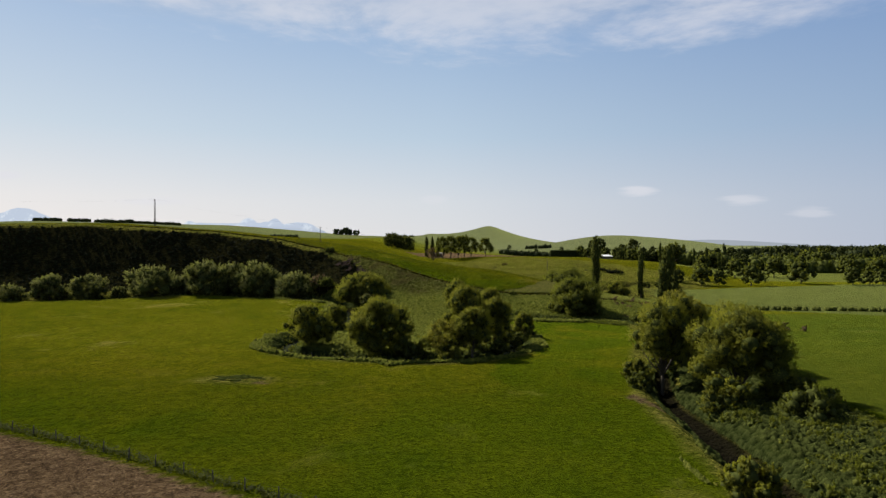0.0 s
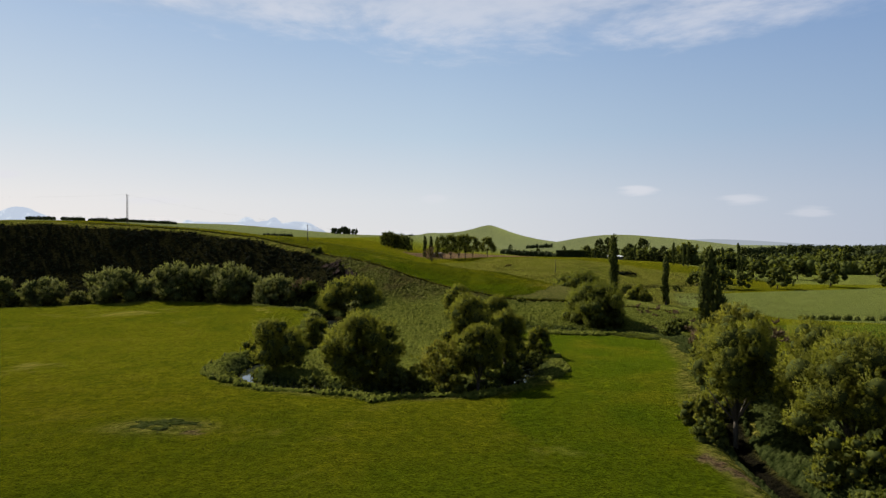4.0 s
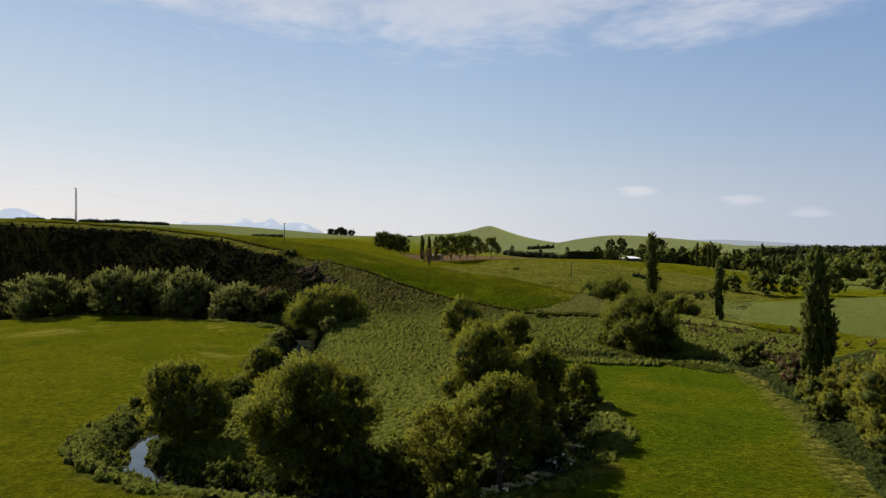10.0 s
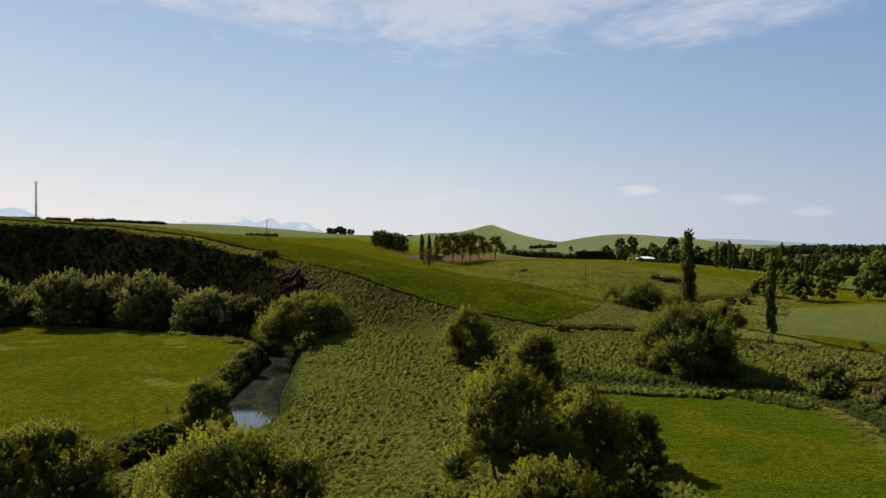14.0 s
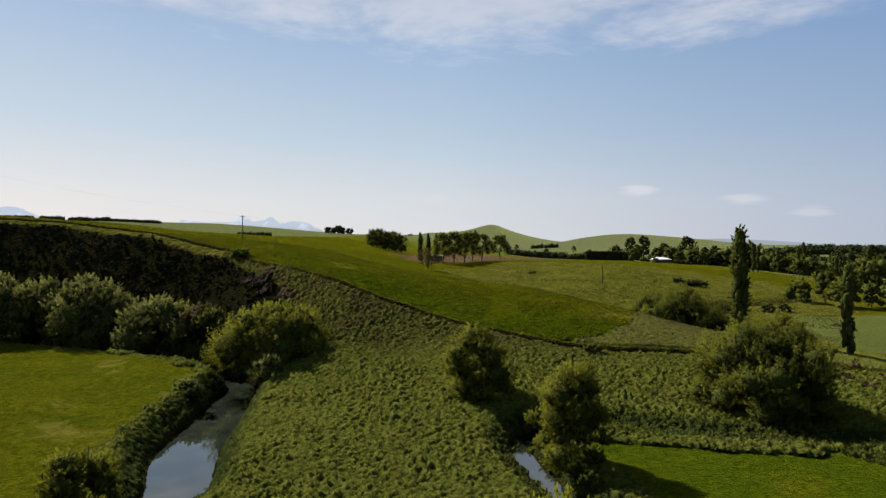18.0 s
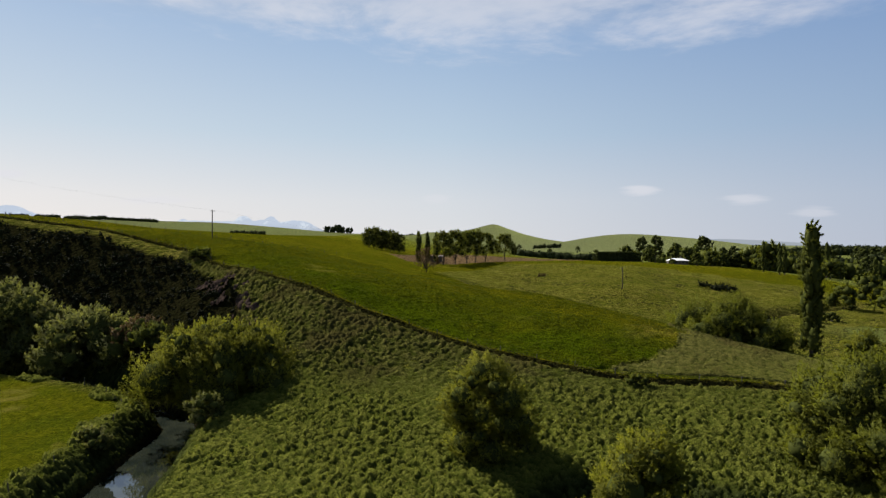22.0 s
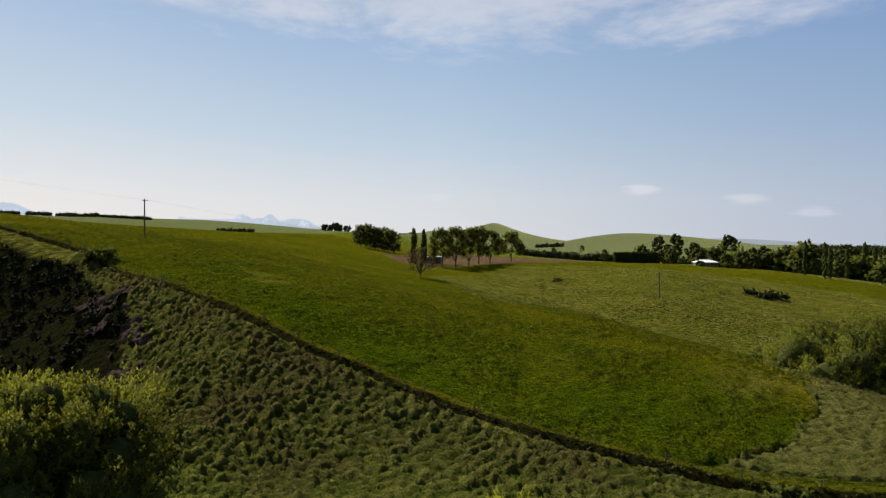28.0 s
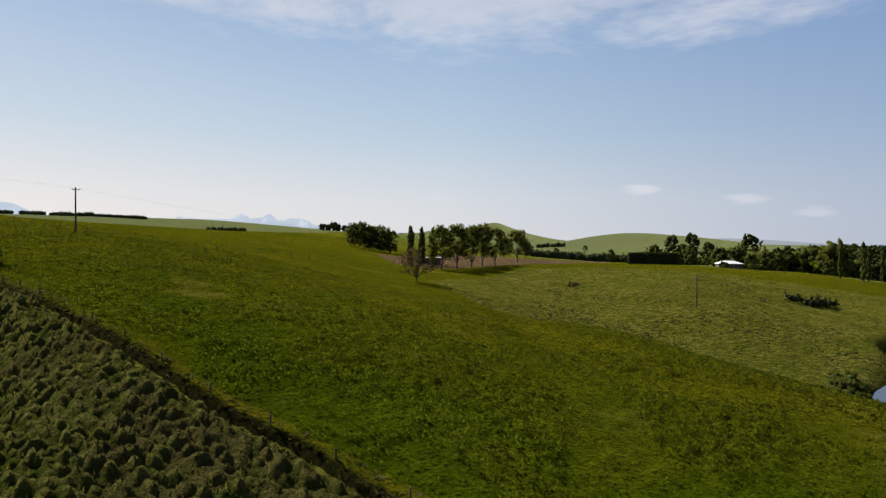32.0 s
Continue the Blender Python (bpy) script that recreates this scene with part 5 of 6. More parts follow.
def build_sward(box, step):
    """The tussock sward: domes that crowd and merge, with dark clefts between them."""
    gx, gy = np.arange(box[0], box[2], step), np.arange(box[1], box[3], step)
    x, y = [a.ravel() for a in np.meshgrid(gx, gy)]
    cover, z, gap = sward_cover(x, y)
    bare = z
    sx, sy = x + 0.5 * (fbm(x * 1.1, y * 1.1, 2) - 0.38), y + 0.5 * (fbm(x * 1.1 + 9, y * 1.1, 2) - 0.38)
    # wind and grazing stretch the hummocks along the slope
    high = ramp01(bare + 3 * (fbm(x / 10 + 7, y / 10, 2) - 0.38), 3.5, 10.0)
    low_lumps = np.maximum(domes(sx * 0.62, sy, 0.53, 3), 0.85 * domes(sx * 0.66 + 31, sy + 7, 0.44, 8))
    high_lumps = np.maximum(domes(sx * 0.46 + 0.25 * sy, sy, 0.47, 3), 0.8 * domes(sx * 0.52 + 31 + 0.2 * sy, sy + 7, 0.40, 8))
    lump = low_lumps * (1 - high) + high_lumps * high
    size = (0.30 + 1.0 * fbm(x / 8, y / 8, 3)) * np.where(inside(x, y, TIP_RING) | (np.hypot(x + 41, y - 124) < 11), 0.45, 1.0) * (1 + 0.25 * high)
    rise = lump ** (1.3 + 0.2 * high) * size * (1.32 - 0.1 * high) + 0.12 * (fbm(x * 2.0, y * 2.0, 2) - 0.38)
    z = z + 0.10 + rise * (0.5 + 0.5 * cover)
    keep = cover.reshape(len(gy), len(gx)) > 0.5
    cell = keep[:-1, :-1] & keep[:-1, 1:] & keep[1:, 1:] & keep[1:, :-1]
    idx = np.arange(len(x)).reshape(len(gy), len(gx))
    faces = np.stack([idx[:-1, :-1], idx[:-1, 1:], idx[1:, 1:], idx[1:, :-1]], -1)[cell]
    used, back = np.unique(faces, return_inverse=True)
    rim = np.zeros(len(x), dtype=np.int32)
    np.add.at(rim, faces.ravel(), 1)
    z = np.where(rim < 4, z - 0.4, z)
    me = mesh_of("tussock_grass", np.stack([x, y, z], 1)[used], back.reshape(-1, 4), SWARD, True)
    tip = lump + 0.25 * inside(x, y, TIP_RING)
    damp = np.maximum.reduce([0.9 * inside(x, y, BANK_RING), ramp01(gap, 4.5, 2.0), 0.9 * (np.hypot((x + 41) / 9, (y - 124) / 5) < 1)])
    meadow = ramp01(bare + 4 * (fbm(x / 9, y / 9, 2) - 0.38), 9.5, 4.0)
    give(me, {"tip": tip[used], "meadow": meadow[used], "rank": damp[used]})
    tagged(new("tussock_grass", me), "crowded olive and straw tussocks over the rough slope and banks", "grass", kind="stuff")
    # blades that lean out of the hummocks
    rng_ = np.random.default_rng(77)
    chance = used[(rim[used] == 4) & (x[used] > -66) & (x[used] < 96) & (y[used] > 120)]
    weight = 0.04 + lump[chance] ** 1.6 * (1 - 0.55 * high[chance]) * np.where(y[chance] > 205, 1.0, 0.55)
    at = rng_.choice(chance, SWARD_BLADES, p=weight / weight.sum())
    foot = np.stack([x[at], y[at], z[at] - 0.03], 1) + rng_.normal(size=(SWARD_BLADES, 3)) * np.array((0.12, 0.12, 0.0))
    a = rng_.uniform(0, 2 * math.pi, SWARD_BLADES)
    tall = (0.08 + 0.22 * size[at] * (0.4 + lump[at])) * rng_.uniform(0.5, 1.3, SWARD_BLADES)
    out = np.stack([np.cos(a), np.sin(a), 0 * a], 1)
    side = np.stack([-np.sin(a), np.cos(a), 0 * a], 1) * (0.035 + 0.04 * rng_.random(SWARD_BLADES))[:, None]
    top = foot + out * (tall * rng_.uniform(0.2, 1.0, SWARD_BLADES))[:, None] + np.array((0, 0, 1.0)) * tall[:, None]
    v = np.stack([foot - side, foot + side, top], 1).reshape(-1, 3)
    me = mesh_of("tussock_blades", v, np.arange(len(v)).reshape(-1, 3), BLADES, True)
    bent = out * 0.4 + np.array((0, 0, 1.0)) + 0.3 * rng_.normal(size=out.shape)
    me.normals_split_custom_set_from_vertices(np.repeat(bent / np.linalg.norm(bent, axis=1)[:, None], 3, 0))
    give(me, {"tip": np.repeat(tip[at] + 0.15, 3), "meadow": np.repeat(meadow[at], 3), "rank": np.repeat(damp[at], 3)})
    tagged(new("tussock_blades", me), "straw and green blades leaning out of the tussocks", "grass", kind="stuff")


SWARD_BLADES = 64000
build_sward((-76, 12, 114, 326), 0.245)
KNOLL_RING = ((-4, 424), (15, 368), (31, 349), (45, 336), (54, 318), (98, 290), (150, 380), (160, 460), (100, 490), (30, 484))
x, y = scatter((0, 290, 160, 490), 9000, lambda a, b: inside(a, b, KNOLL_RING) & (land(a, b)[1] > 1) & (fbm(a / 14, b / 14, 2) > 0.48 - 0.2 * ramp01(b, 430, 360)), 41)
tussocks("tussock_grass", x, y, 0.16 + 0.34 * fbm(x / 7, y / 7, 2), LEAF_TUSSOCK, "scattered tussocks over the grazed knoll", 42, 3, 0.05, sides=5)


def build_fence_bank():
    """The low earth step under the spur fence, overhung by uncut grass."""
    line = FENCE_SPUR[(FENCE_SPUR[:, 0] < 84) & (FENCE_SPUR[:, 0] > -190)]
    line = spline(line[::2], 0.6)
    d = np.gradient(line, axis=0)
    d /= np.linalg.norm(d, axis=1)[:, None]
    up = np.stack([d[:, 1], -d[:, 0]], 1)
    up *= np.sign(up[:, 1])[:, None]
    rng_ = np.random.default_rng(61)
    profile = ((-1.9, -0.35, 1), (-1.0, 0.02, 1), (-0.62, 0.45, 1), (-0.30, 0.66, 1), (0.0, 0.70, 0), (0.9, 0.42, 0), (2.2, -0.12, 0))
    n, k = len(line), len(profile)
    fade = np.minimum(np.arange(n), np.arange(n)[::-1]).clip(0, 30) / 30
    v, dark = [], []
    for out, lift, face in profile:
        p = line + up * (out + 0.22 * (fbm(line[:, 0] / 1.4, line[:, 1] / 1.4 + out, 2) - 0.38))[:, None]
        z = land(p[:, 0], p[:, 1])[0] + (lift * (0.75 + 0.6 * (fbm(line[:, 0] / 3, line[:, 1] / 3, 2))) if lift > 0 else lift) * fade - 0.1 * (1 - fade)
        v.append(np.stack([p[:, 0], p[:, 1], z + 0.08 * rng_.normal(size=n) * (0 < lift)], 1))
        dark.append(np.full(n, float(face)))
    v = np.stack(v, 1).reshape(-1, 3)
    i, j = np.meshgrid(np.arange(n - 1), np.arange(k - 1), indexing="ij")
    f = np.stack([i * k + j, (i + 1) * k + j, (i + 1) * k + j + 1, i * k + j + 1], -1).reshape(-1, 4)
    me = mesh_of("fence_bank", v, f, FARMLAND, True)
    dark = np.stack(dark, 1).ravel()
    for name, values in (("scrub", dark * 0.9), ("darker_grass", 1 - dark), ("rough", dark), ("worn", 0.5 * (1 - dark))):
        a = me.attributes.new(name, "FLOAT", "POINT")
        a.data.foreach_set("value", values.astype(np.float32))
    tagged(new("fence_bank", me), "low dark earth step under the spur fence", "bank", kind="structure")
    return line


bank = build_fence_bank()
along = np.repeat(bank, 4, 0) + np.random.default_rng(3).normal(size=(len(bank) * 4, 2)) * 0.3
tufts("fence_grass", along[:, 0], along[:, 1], np.full(len(along), 0.22), 4, LEAF_TUSSOCK, "uncut long grass standing along the spur fence", 28, 0.3, 0.5)


# pale tufts added where the brow's grass edge catches the sun
brow = spline(((20, 358), (31, 349), (41, 338), (47, 324), (50, 312), (47, 292), (44, 281)), 0.5)
brow = np.repeat(brow, 5, 0) + np.random.default_rng(5).normal(size=(len(brow) * 5, 2)) * np.array((0.8, 0.8))
tufts("brow_grass", brow[:, 0], brow[:, 1], np.full(len(brow), 0.30), 5, LEAF_YELLOW, "pale uncut grass along the brow of the spur", 29, 0.4, 0.0)


def leafy_scrub(name, x, y, size, mat, label, seed, per=70):
    rng_ = np.random.default_rng(seed)
    base = land(x, y)[0]
    vs, fs, at = [], [], 0
    for a, b, z, s in zip(x, y, base, size):
        lobes = np.array([(rng_.uniform(-0.45, 0.45), rng_.uniform(-0.45, 0.45), rng_.uniform(0.3, 0.6), rng_.uniform(0.5, 0.8)) for _ in range(3)])
        v, f, _ = leaf_cloud(lobes, s * 1.5, s, per, 0.34 + 0.08 * s, rng_)
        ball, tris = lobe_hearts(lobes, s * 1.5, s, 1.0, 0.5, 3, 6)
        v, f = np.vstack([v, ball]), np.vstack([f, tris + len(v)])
        vs.append(v + np.array((a, b, z - 0.1)))
        fs.append(f + at)
        at += len(v)
    tagged(new(name, mesh_of(name, np.vstack(vs), np.vstack(fs), mat)), label, "scrub", kind="stuff")


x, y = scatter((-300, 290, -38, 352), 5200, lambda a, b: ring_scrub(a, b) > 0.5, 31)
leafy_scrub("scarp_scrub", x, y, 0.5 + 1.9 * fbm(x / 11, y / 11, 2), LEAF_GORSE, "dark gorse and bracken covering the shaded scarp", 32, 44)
x, y = scatter((34, 88, 76, 130), 300, lambda a, b: inside(a, b, ((43, 92), (47, 108), (58, 118), (66, 108), (64, 88))), 33)
leafy_scrub("bank_scrub", x, y, 0.8 + 1.3 * fbm(x / 6, y / 6, 2), LEAF_DARK, "low leafy scrub crowding the stream bank", 34, 60)
x, y = scatter((38, 40, 74, 112), 620, lambda a, b: inside(a, b, BANK_RING) & (fbm(a / 5, b / 5, 2) > 0.31), 43)
leafy_scrub("bank_scrub", x, y, 0.7 + 1.6 * fbm(x / 4, y / 4, 2), LEAF_DEEP, "rank green weeds and bramble over the ditch bank", 44, 70)
x, y = scatter((-52, 142, 30, 240), 3600, lambda a, b: (land(a, b)[1] > -0.4) & (land(a, b)[1] < 3.2) & (fbm(a / 4, b / 4, 2) > 0.36) & ((b < 200) | (a > 5)), 45)
leafy_scrub("bank_weeds", x, y, 0.4 + 1.3 * fbm(x / 4 + 5, y / 4, 2), LEAF_DEEP, "rank weeds and rushes crowding the water's edge", 46, 44)
x, y = scatter((-38, 152, 16, 182), 700, lambda a, b: (land(a, b)[1] > 2.5) & inside(a, b, ROUGH_RING) & (fbm(a / 5 + 2, b / 5, 2) > 0.40), 47)
leafy_scrub("loop_weeds", x, y, 0.4 + 1.0 * fbm(x / 4 + 5, y / 4, 2), LEAF_WILLOW, "green weeds and bramble under the willows", 48, 40)
x, y = scatter((-38, 281, -29, 288), 26, lambda a, b: np.hypot((a + 33.5) / 4, (b - 285) / 2) < 1, 39)
leafy_scrub("slope_bramble", x, y, 0.4 + 0.6 * fbm(x / 3, y / 3, 2), LEAF_PINE, "dark bramble filling a hollow of the slope", 40, 80)
x, y = scatter((18, 226, 70, 242), 360, lambda a, b: (land(a, b)[1] > -0.5) & (land(a, b)[1] < 5) & (b > 228 - 0 * a), 35)
leafy_scrub("drain_scrub", x, y, 0.7 + 1.0 * fbm(x / 5, y / 5, 2), LEAF_DARK, "dark rushes and bramble along the drain", 36, 60)
foot = spline(((12, 251), (20, 250.5), (27, 248.5), (36, 243), (44, 236), (52, 226), (60, 215)), 2.0)
x, y = scatter((8, 205, 66, 258), 5200, lambda a, b: line_distance(a, b, foot)[0] + 3 * (fbm(a / 4, b / 4, 2) - 0.38) < 2.4, 55)
leafy_scrub("rush_bed", x, y, 0.5 + 0.9 * fbm(x / 3, y / 3, 2), LEAF_DARK, "dark rushes in a wet strip at the slope foot", 56, 40)
x, y = scatter((66, 180, 112, 262), 130, lambda a, b: fbm(a / 9, b / 9, 2) > 0.36, 37)
leafy_scrub("rough_scrub", x, y, 1.0 + 2.2 * fbm(x / 8, y / 8, 2), LEAF_RUSSET, "brown and olive scrub below the poplars", 38, 80)


x, y = scatter((106, 430, 126, 450), 90, lambda a, b: np.hypot((a - 116.5 - 0.4 * (b - 440)) / 8.5, (b - 440) / 5) < 1, 51)
leafy_scrub("brush_heap", x, y, 2.0 + 2.6 * fbm(x / 3, y / 3, 2), LEAF_GORSE, "wide low black heap of dead brush on the knoll", 52, 70)
x, y = np.array((43.0, 44.5)), np.array((448.0, 449.0))
leafy_scrub("brush_heap", x, y, np.array((1.8, 1.4)), LEAF_RUSSET, "small brown brush clump on the knoll", 53, 120)
strip = spline(((-160, 139), (-110, 114), (-69, 94.2), (-44, 81.6), (-18, 66.9), (10, 51)), 1.0)
strip = np.repeat(strip, 9, 0) + np.random.default_rng(4).normal(size=(len(strip) * 9, 2)) * 0.5
tufts("fence_grass", strip[:, 0], strip[:, 1], np.full(len(strip), 0.32), 5, LEAF_RUSH, "dark uncut grass along the ploughland fence", 54, 0.4)


def build_slip():
    """Raw earth ledges where the end of the scarp has slipped."""
    gx, gy = np.arange(-54, -32, 0.25), np.arange(280, 308, 0.25)
    x, y = [a.ravel() for a in np.meshgrid(gx, gy)]
    ring = ((-52, 303), (-46, 306), (-40, 299), (-35, 289), (-32.5, 281), (-36, 281), (-40, 288), (-46, 296))
    wx, wy = x + 4 * (fbm(x / 3, y / 3, 2) - 0.38), y + 4 * (fbm(x / 3 + 9, y / 3, 2) - 0.38)
    z = land(x, y)[0]
    ledge = np.abs(fbm(x / 1.6, y / 1.1, 4) - 0.44) * 3.6
    z = z + 0.15 + ledge + 0.5 * np.floor(3 * fbm(x / 4 + 3, y / 4, 2)) * 0.5
    keep = (inside(wx, wy, ring) & (fbm(x / 1.8 + 4, y / 1.8, 2) > 0.34)).reshape(len(gy), len(gx))
    cell = keep[:-1, :-1] & keep[:-1, 1:] & keep[1:, 1:] & keep[1:, :-1]
    idx = np.arange(len(x)).reshape(len(gy), len(gx))
    faces = np.stack([idx[:-1, :-1], idx[:-1, 1:], idx[1:, 1:], idx[1:, :-1]], -1)[cell]
    used, back = np.unique(faces, return_inverse=True)
    me = mesh_of("earth_slip", np.stack([x, y, z], 1)[used], back.reshape(-1, 4), SLIP_EARTH)
    tagged(new("earth_slip", me), "raw pinkish-brown earth ledges at the end of the scarp", "bank", kind="stuff")


build_slip()


# ---- fences ----
POST_MESH = tube_mesh("post", [(0, 0, -0.4), (0, 0, 0.6), (0, 0, 1.15), (0, 0, 1.2)], [0.075, 0.07, 0.065, 0.03], POST_WOOD, 6)


def fence(line, label, spacing=4.0, wires=3, lift=0.25):
    line = np.asarray(line)[:, :2]
    seg = np.linalg.norm(np.diff(line, axis=0), axis=1)
    at = np.concatenate([[0], np.cumsum(seg)])
    s = np.arange(0, at[-1], spacing)
    px, py = np.interp(s, at, line[:, 0]), np.interp(s, at, line[:, 1])
    pz = land(px, py)[0]
    f = thing("fence", (px[0], py[0], pz[0]), label, "fence")
    rng_ = np.random.default_rng(len(px))
    for x_, y_, z_ in zip(px, py, pz):
        p = part("post", POST_MESH, f)
        p.matrix_basis = pose(x_ - px[0], y_ - py[0], z_ - pz[0] + lift, rng_.normal() * 3, rng_.normal() * 3, rng_.uniform(0, 360))
    for k in range(wires):
        pts = np.stack([px - px[0], py - py[0], pz - pz[0] + lift + 0.3 + 0.36 * k], 1)
        part("wire", tube_mesh("wire", pts, np.full(len(pts), 0.006), WIRE, 3), f)
    return f


fence(FENCE_SPUR[FENCE_SPUR[:, 0] > -160], "post and wire fence along the foot of the spur field", spacing=6.0, lift=0.25)
fence(spline(((-160, 138), (-110, 113), (-69, 93.5), (-44, 81), (-18, 66.5), (10, 50)), 3), "post and wire fence beside the ploughed ground", 5.0)
fence(spline(((-66, 280), (-49, 266), (-44.5, 252), (-43, 222), (-44, 205), (-50, 180), (-48, 160), (-38, 151), (-24, 146), (-2, 143.5), (8, 146)), 3), "old leaning fence round the outside of the stream loop", 8.0, 2)
fence(spline(((-150, 352), (-95, 372), (-72, 366), (-58, 392), (-48, 414), (-30, 424)), 3), "post and wire fence across the top field", 5.0)


# ---- power line ----
def power_pole(x, y, height, label, twin=False):
    z = ground_at(x, y) - 0.1
    p = thing("power_pole", (x, y, z), label, "power pole", "power line")
    part("pole", tube_mesh("pole", [(0, 0, -0.8), (0, 0, height * 0.5), (0, 0, height), (0, 0, height + 0.06)], [0.19, 0.16, 0.13, 0.05], POLE_WOOD, 10), p)
    if twin:
        part("pole", tube_mesh("pole", [(0.6, 0, -0.8), (0.6, 0, height * 0.5), (0.6, 0, height - 0.3), (0.6, 0, height - 0.24)], [0.19, 0.16, 0.13, 0.05], POLE_WOOD, 10), p)
    part("crossarm", box_mesh("crossarm", (1.5, 0.10, 0.12), POLE_WOOD, (0, 0.13, height - 0.35), 0.01), p)
    for k in (-0.65, 0.0, 0.65):
        part("insulator", tube_mesh("insulator", [(k, 0.13, height - 0.29), (k, 0.13, height - 0.2), (k, 0.13, height - 0.12), (k, 0.13, height - 0.06)], [0.03, 0.06, 0.055, 0.03], CERAMIC, 8), p, "pale ceramic insulator")
    part("cap", tube_mesh("cap", [(0, 0, height + 0.03), (0, 0, height + 0.10)], [0.15, 0.10], WIRE, 10), p)
    return Vector((x, y, z + height - 0.1))


tops = [power_pole(-171.1, 375.1, 16.0, "tall weathered twin power pole on the scarp top", True), power_pole(-70.3, 362.5, 8.8, "weathered power pole standing in the top field"), power_pole(66.6, 404, 7.9, "weathered power pole on the knoll")]
tops.insert(0, Vector((-330, 400, 58)))
tops.append(Vector((134, 552, 26)))
for a, b in zip(tops[:-1], tops[1:]):
    sag = (b - a).length * 0.012
    for k in (-0.65, 0.65):
        pts = [tuple(a.lerp(b, t) + Vector((k, 0.13, 0.05 - 4 * sag * t * (1 - t)))) for t in np.linspace(0, 1, 17)]
        tagged(new("power_wire", tube_mesh("power_wire", pts, [0.005] * 17, WIRE, 3)), "thin sagging wire strung between power poles", "wire", "power line wires")


# ---- the farmhouse ----
def farmhouse(x, y):
    h = thing("farmhouse", (x, y, ground_at(x, y) - 0.15), "low farmhouse with a white hipped roof among trees", "house")
    part("wall", box_mesh("wall", (11.0, 6.4, 2.4), WALL, (0, 0, 1.25), 0.02), h)
    bm = bmesh.new()
    e, top = 0.5, 3.9
    eave = [bm.verts.new((sx * (5.5 + e), sy * (3.2 + e), 2.35)) for sx, sy in ((-1, -1), (1, -1), (1, 1), (-1, 1))]
    rim = [bm.verts.new((v.co.x, v.co.y, 2.45)) for v in eave]
    ridge = [bm.verts.new((-2.6, 0, top)), bm.verts.new((2.6, 0, top))]
    bm.faces.new(eave[::-1])
    for k in range(4):
        bm.faces.new((eave[k], eave[(k + 1) % 4], rim[(k + 1) % 4], rim[k]))
    bm.faces.new((rim[0], rim[1], ridge[1], ridge[0]))
    bm.faces.new((rim[1], rim[2], ridge[1]))
    bm.faces.new((rim[2], rim[3], ridge[0], ridge[1]))
    bm.faces.new((rim[3], rim[0], ridge[0]))
    me = bpy.data.meshes.new("roof")
    bm.to_mesh(me)
    bm.free()
    me.materials.append(ROOF)
    roof = part("roof", me, h, "white painted iron hip roof")
    part("chimney", box_mesh("chimney", (0.8, 0.8, 1.6), WALL, (2.0, 0.5, 4.0), 0.03), roof)
    for wx in (-4.4, -2.0, 2.3, 4.4):
        w = part("window", box_mesh("window", (1.6, 0.08, 1.2), POLE_WOOD, (wx, -3.23, 1.35)), h)
        part("pane", box_mesh("pane", (1.4, 0.04, 1.0), PANE, (wx, -3.28, 1.35)), w)
    part("door", box_mesh("door", (0.9, 0.08, 2.05), POLE_WOOD, (0.2, -3.23, 1.05)), h)


farmhouse(143.5, 558)


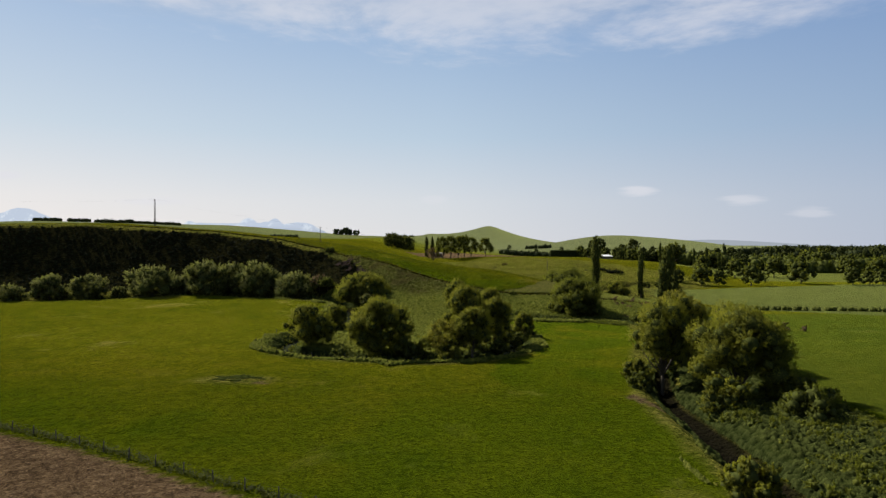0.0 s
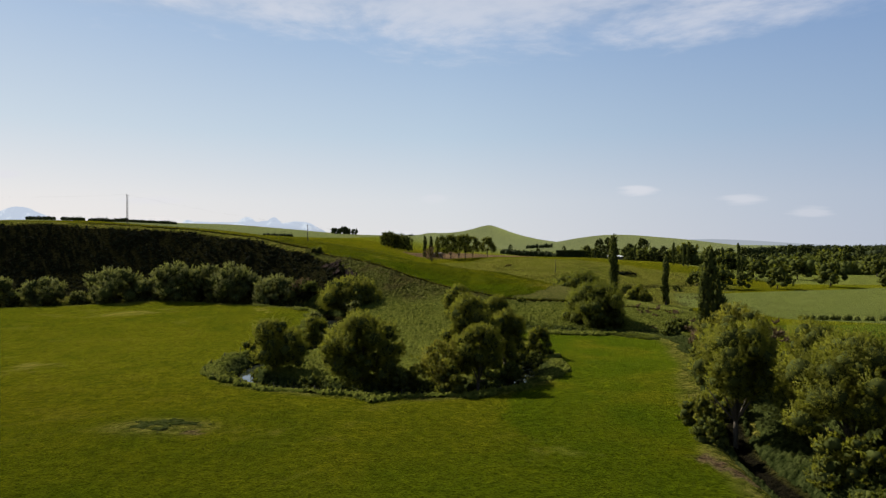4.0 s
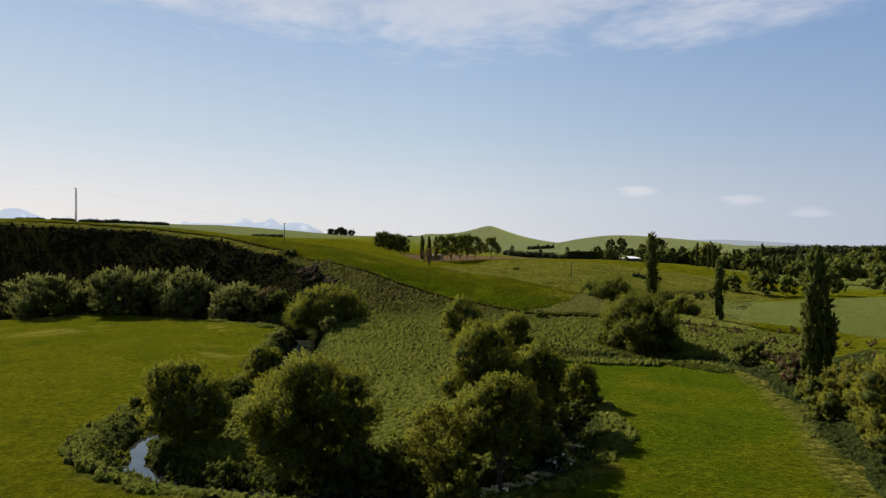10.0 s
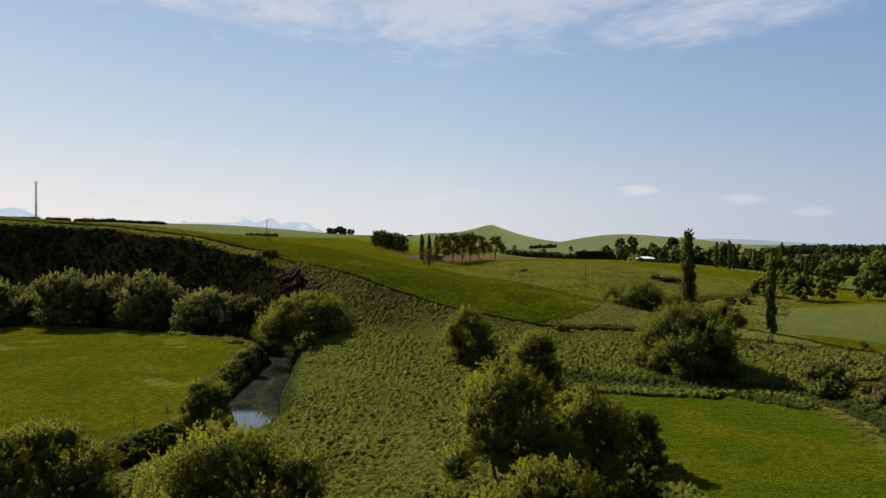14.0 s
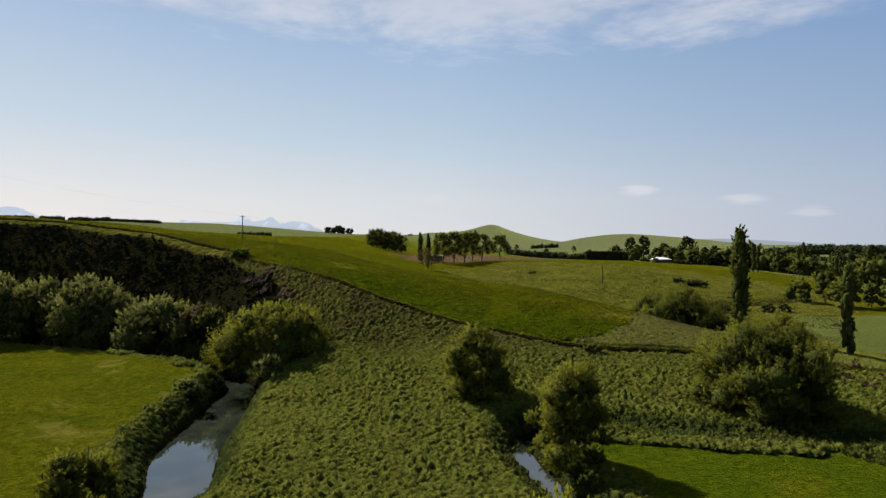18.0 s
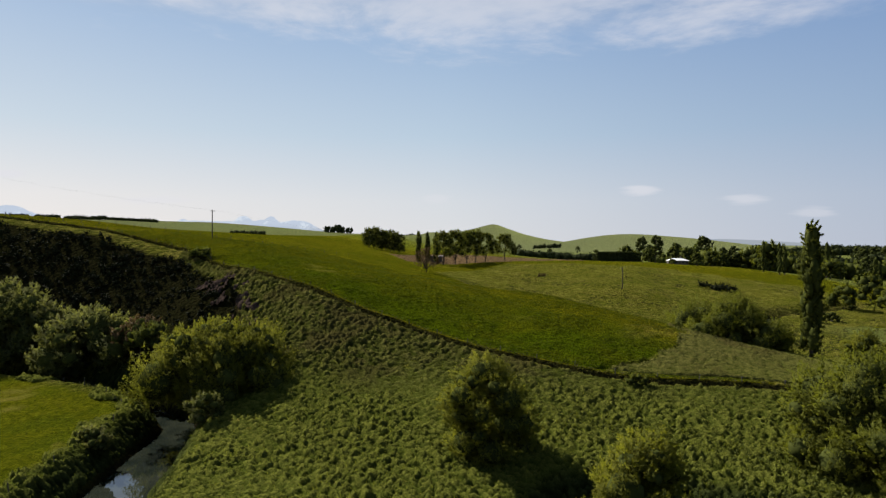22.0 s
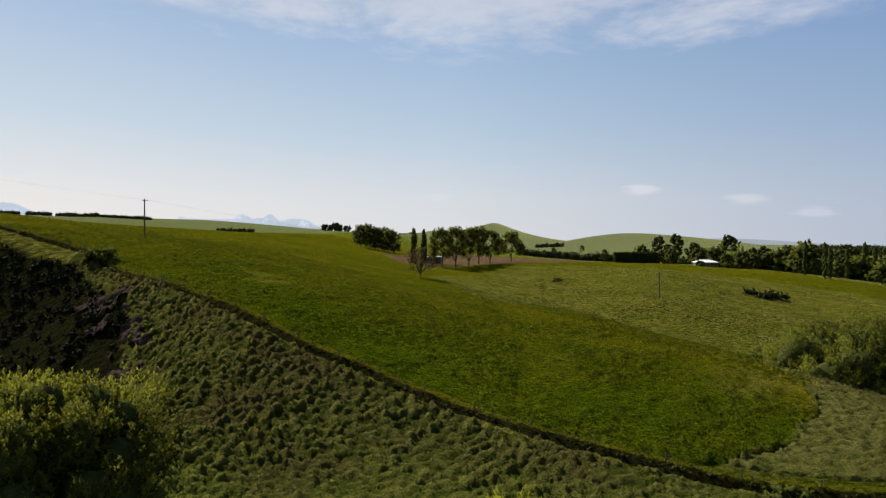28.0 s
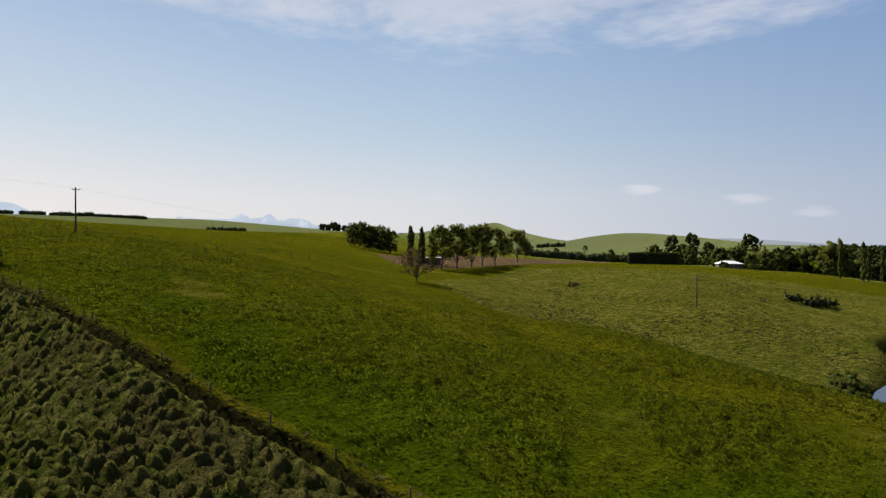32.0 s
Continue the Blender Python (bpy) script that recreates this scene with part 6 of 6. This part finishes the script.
def clipped_hedge(x0, y0, x1, y1, height, depth):
    rng_ = np.random.default_rng(71)
    z = min(ground_at(x0, y0), ground_at(x1, y1)) - 0.3
    length = math.hypot(x1 - x0, y1 - y0)
    h = thing("conifer_hedge", (x0, y0, z), "black-green clipped conifer hedge beside the house", "hedge")
    h.matrix_basis = Matrix.Translation((x0, y0, z)) @ Matrix.Rotation(math.atan2(y1 - y0, x1 - x0), 4, "Z")
    part("inner_growth", box_mesh("inner_growth", (length, depth, height), LEAF_PINE, (length / 2, 0, height / 2), 0.5), h)
    n = 5200
    p = rng_.uniform(-0.5, 0.5, (n, 3))
    axis = rng_.choice(3, n, p=(0.15, 0.55, 0.3))
    p[np.arange(n), axis] = np.sign(p[np.arange(n), axis]) * 0.5
    p[:, 2] = np.where(axis == 2, 0.5, p[:, 2])
    p = p * np.array((length, depth, height)) + np.array((length / 2, 0, height / 2))
    t, b = rng_.normal(size=(n, 3)) * 0.45, rng_.normal(size=(n, 3)) * 0.2
    v = np.stack([p - t, p + b, p + t, p - b], 1).reshape(-1, 3)
    part("foliage", mesh_of("foliage", v, np.arange(4 * n).reshape(-1, 4), LEAF_PINE), h)


clipped_hedge(97, 570, 121, 566, 6.0, 3.0)


def shed(x, y, size, label):
    s = thing("farm_shed", (x, y, ground_at(x, y) - 0.1), label, "shed")
    part("wall", box_mesh("wall", size, WALL, (0, 0, size[2] / 2), 0.02), s)
    part("roof", box_mesh("roof", (size[0] + 0.5, size[1] + 0.5, 0.15), ROOF, (0, 0, size[2] + 0.08), 0.02), s)


shed(-4, 515, (7, 5, 3.2), "small grey shed under the grove trees")
shed(330, 640, (30, 9, 3.5), "long pale farm shed out on the plain")


# ---- the far range ----
def mountains():
    rng_ = np.random.default_rng(9)
    y0 = 4750.0
    xs = np.arange(-4300, 3600, 22.0)
    u = xs / y0

    def peak(c, w, h):
        return h * np.exp(-np.abs((u - c) / w) ** 1.8)

    ridge = 205 * ramp01(u, -0.47, -0.40) * ramp01(u, -0.13, -0.22)
    z = np.maximum.reduce([ridge, peak(-0.667, 0.10, 320), peak(-0.58, 0.05, 215), peak(-0.307, 0.035, 250), peak(-0.264, 0.03, 242), peak(-0.40, 0.03, 222), peak(0.265, 0.06, 104), peak(0.42, 0.2, 78), 30 + 0 * u])
    z = z + 40 * (fbm(xs / 110, xs * 0 + 4, 5) - 0.47) * ramp01(z, 60, 200)
    rows = []
    for k, (back, lift) in enumerate(((-150, -0.15), (0, 1.0), (120, 0.3))):
        rows.append(np.stack([xs, np.full_like(xs, y0 + back), z * lift - (60 if lift < 0.5 else 0)], 1))
    v = np.vstack(rows)
    n = len(xs)
    i = np.arange(n - 1)
    f = np.concatenate([np.stack([i + r * n, i + 1 + r * n, i + 1 + (r + 1) * n, i + (r + 1) * n], 1) for r in (0, 1)])
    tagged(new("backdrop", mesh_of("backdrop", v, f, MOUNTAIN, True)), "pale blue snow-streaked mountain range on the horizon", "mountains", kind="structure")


mountains()
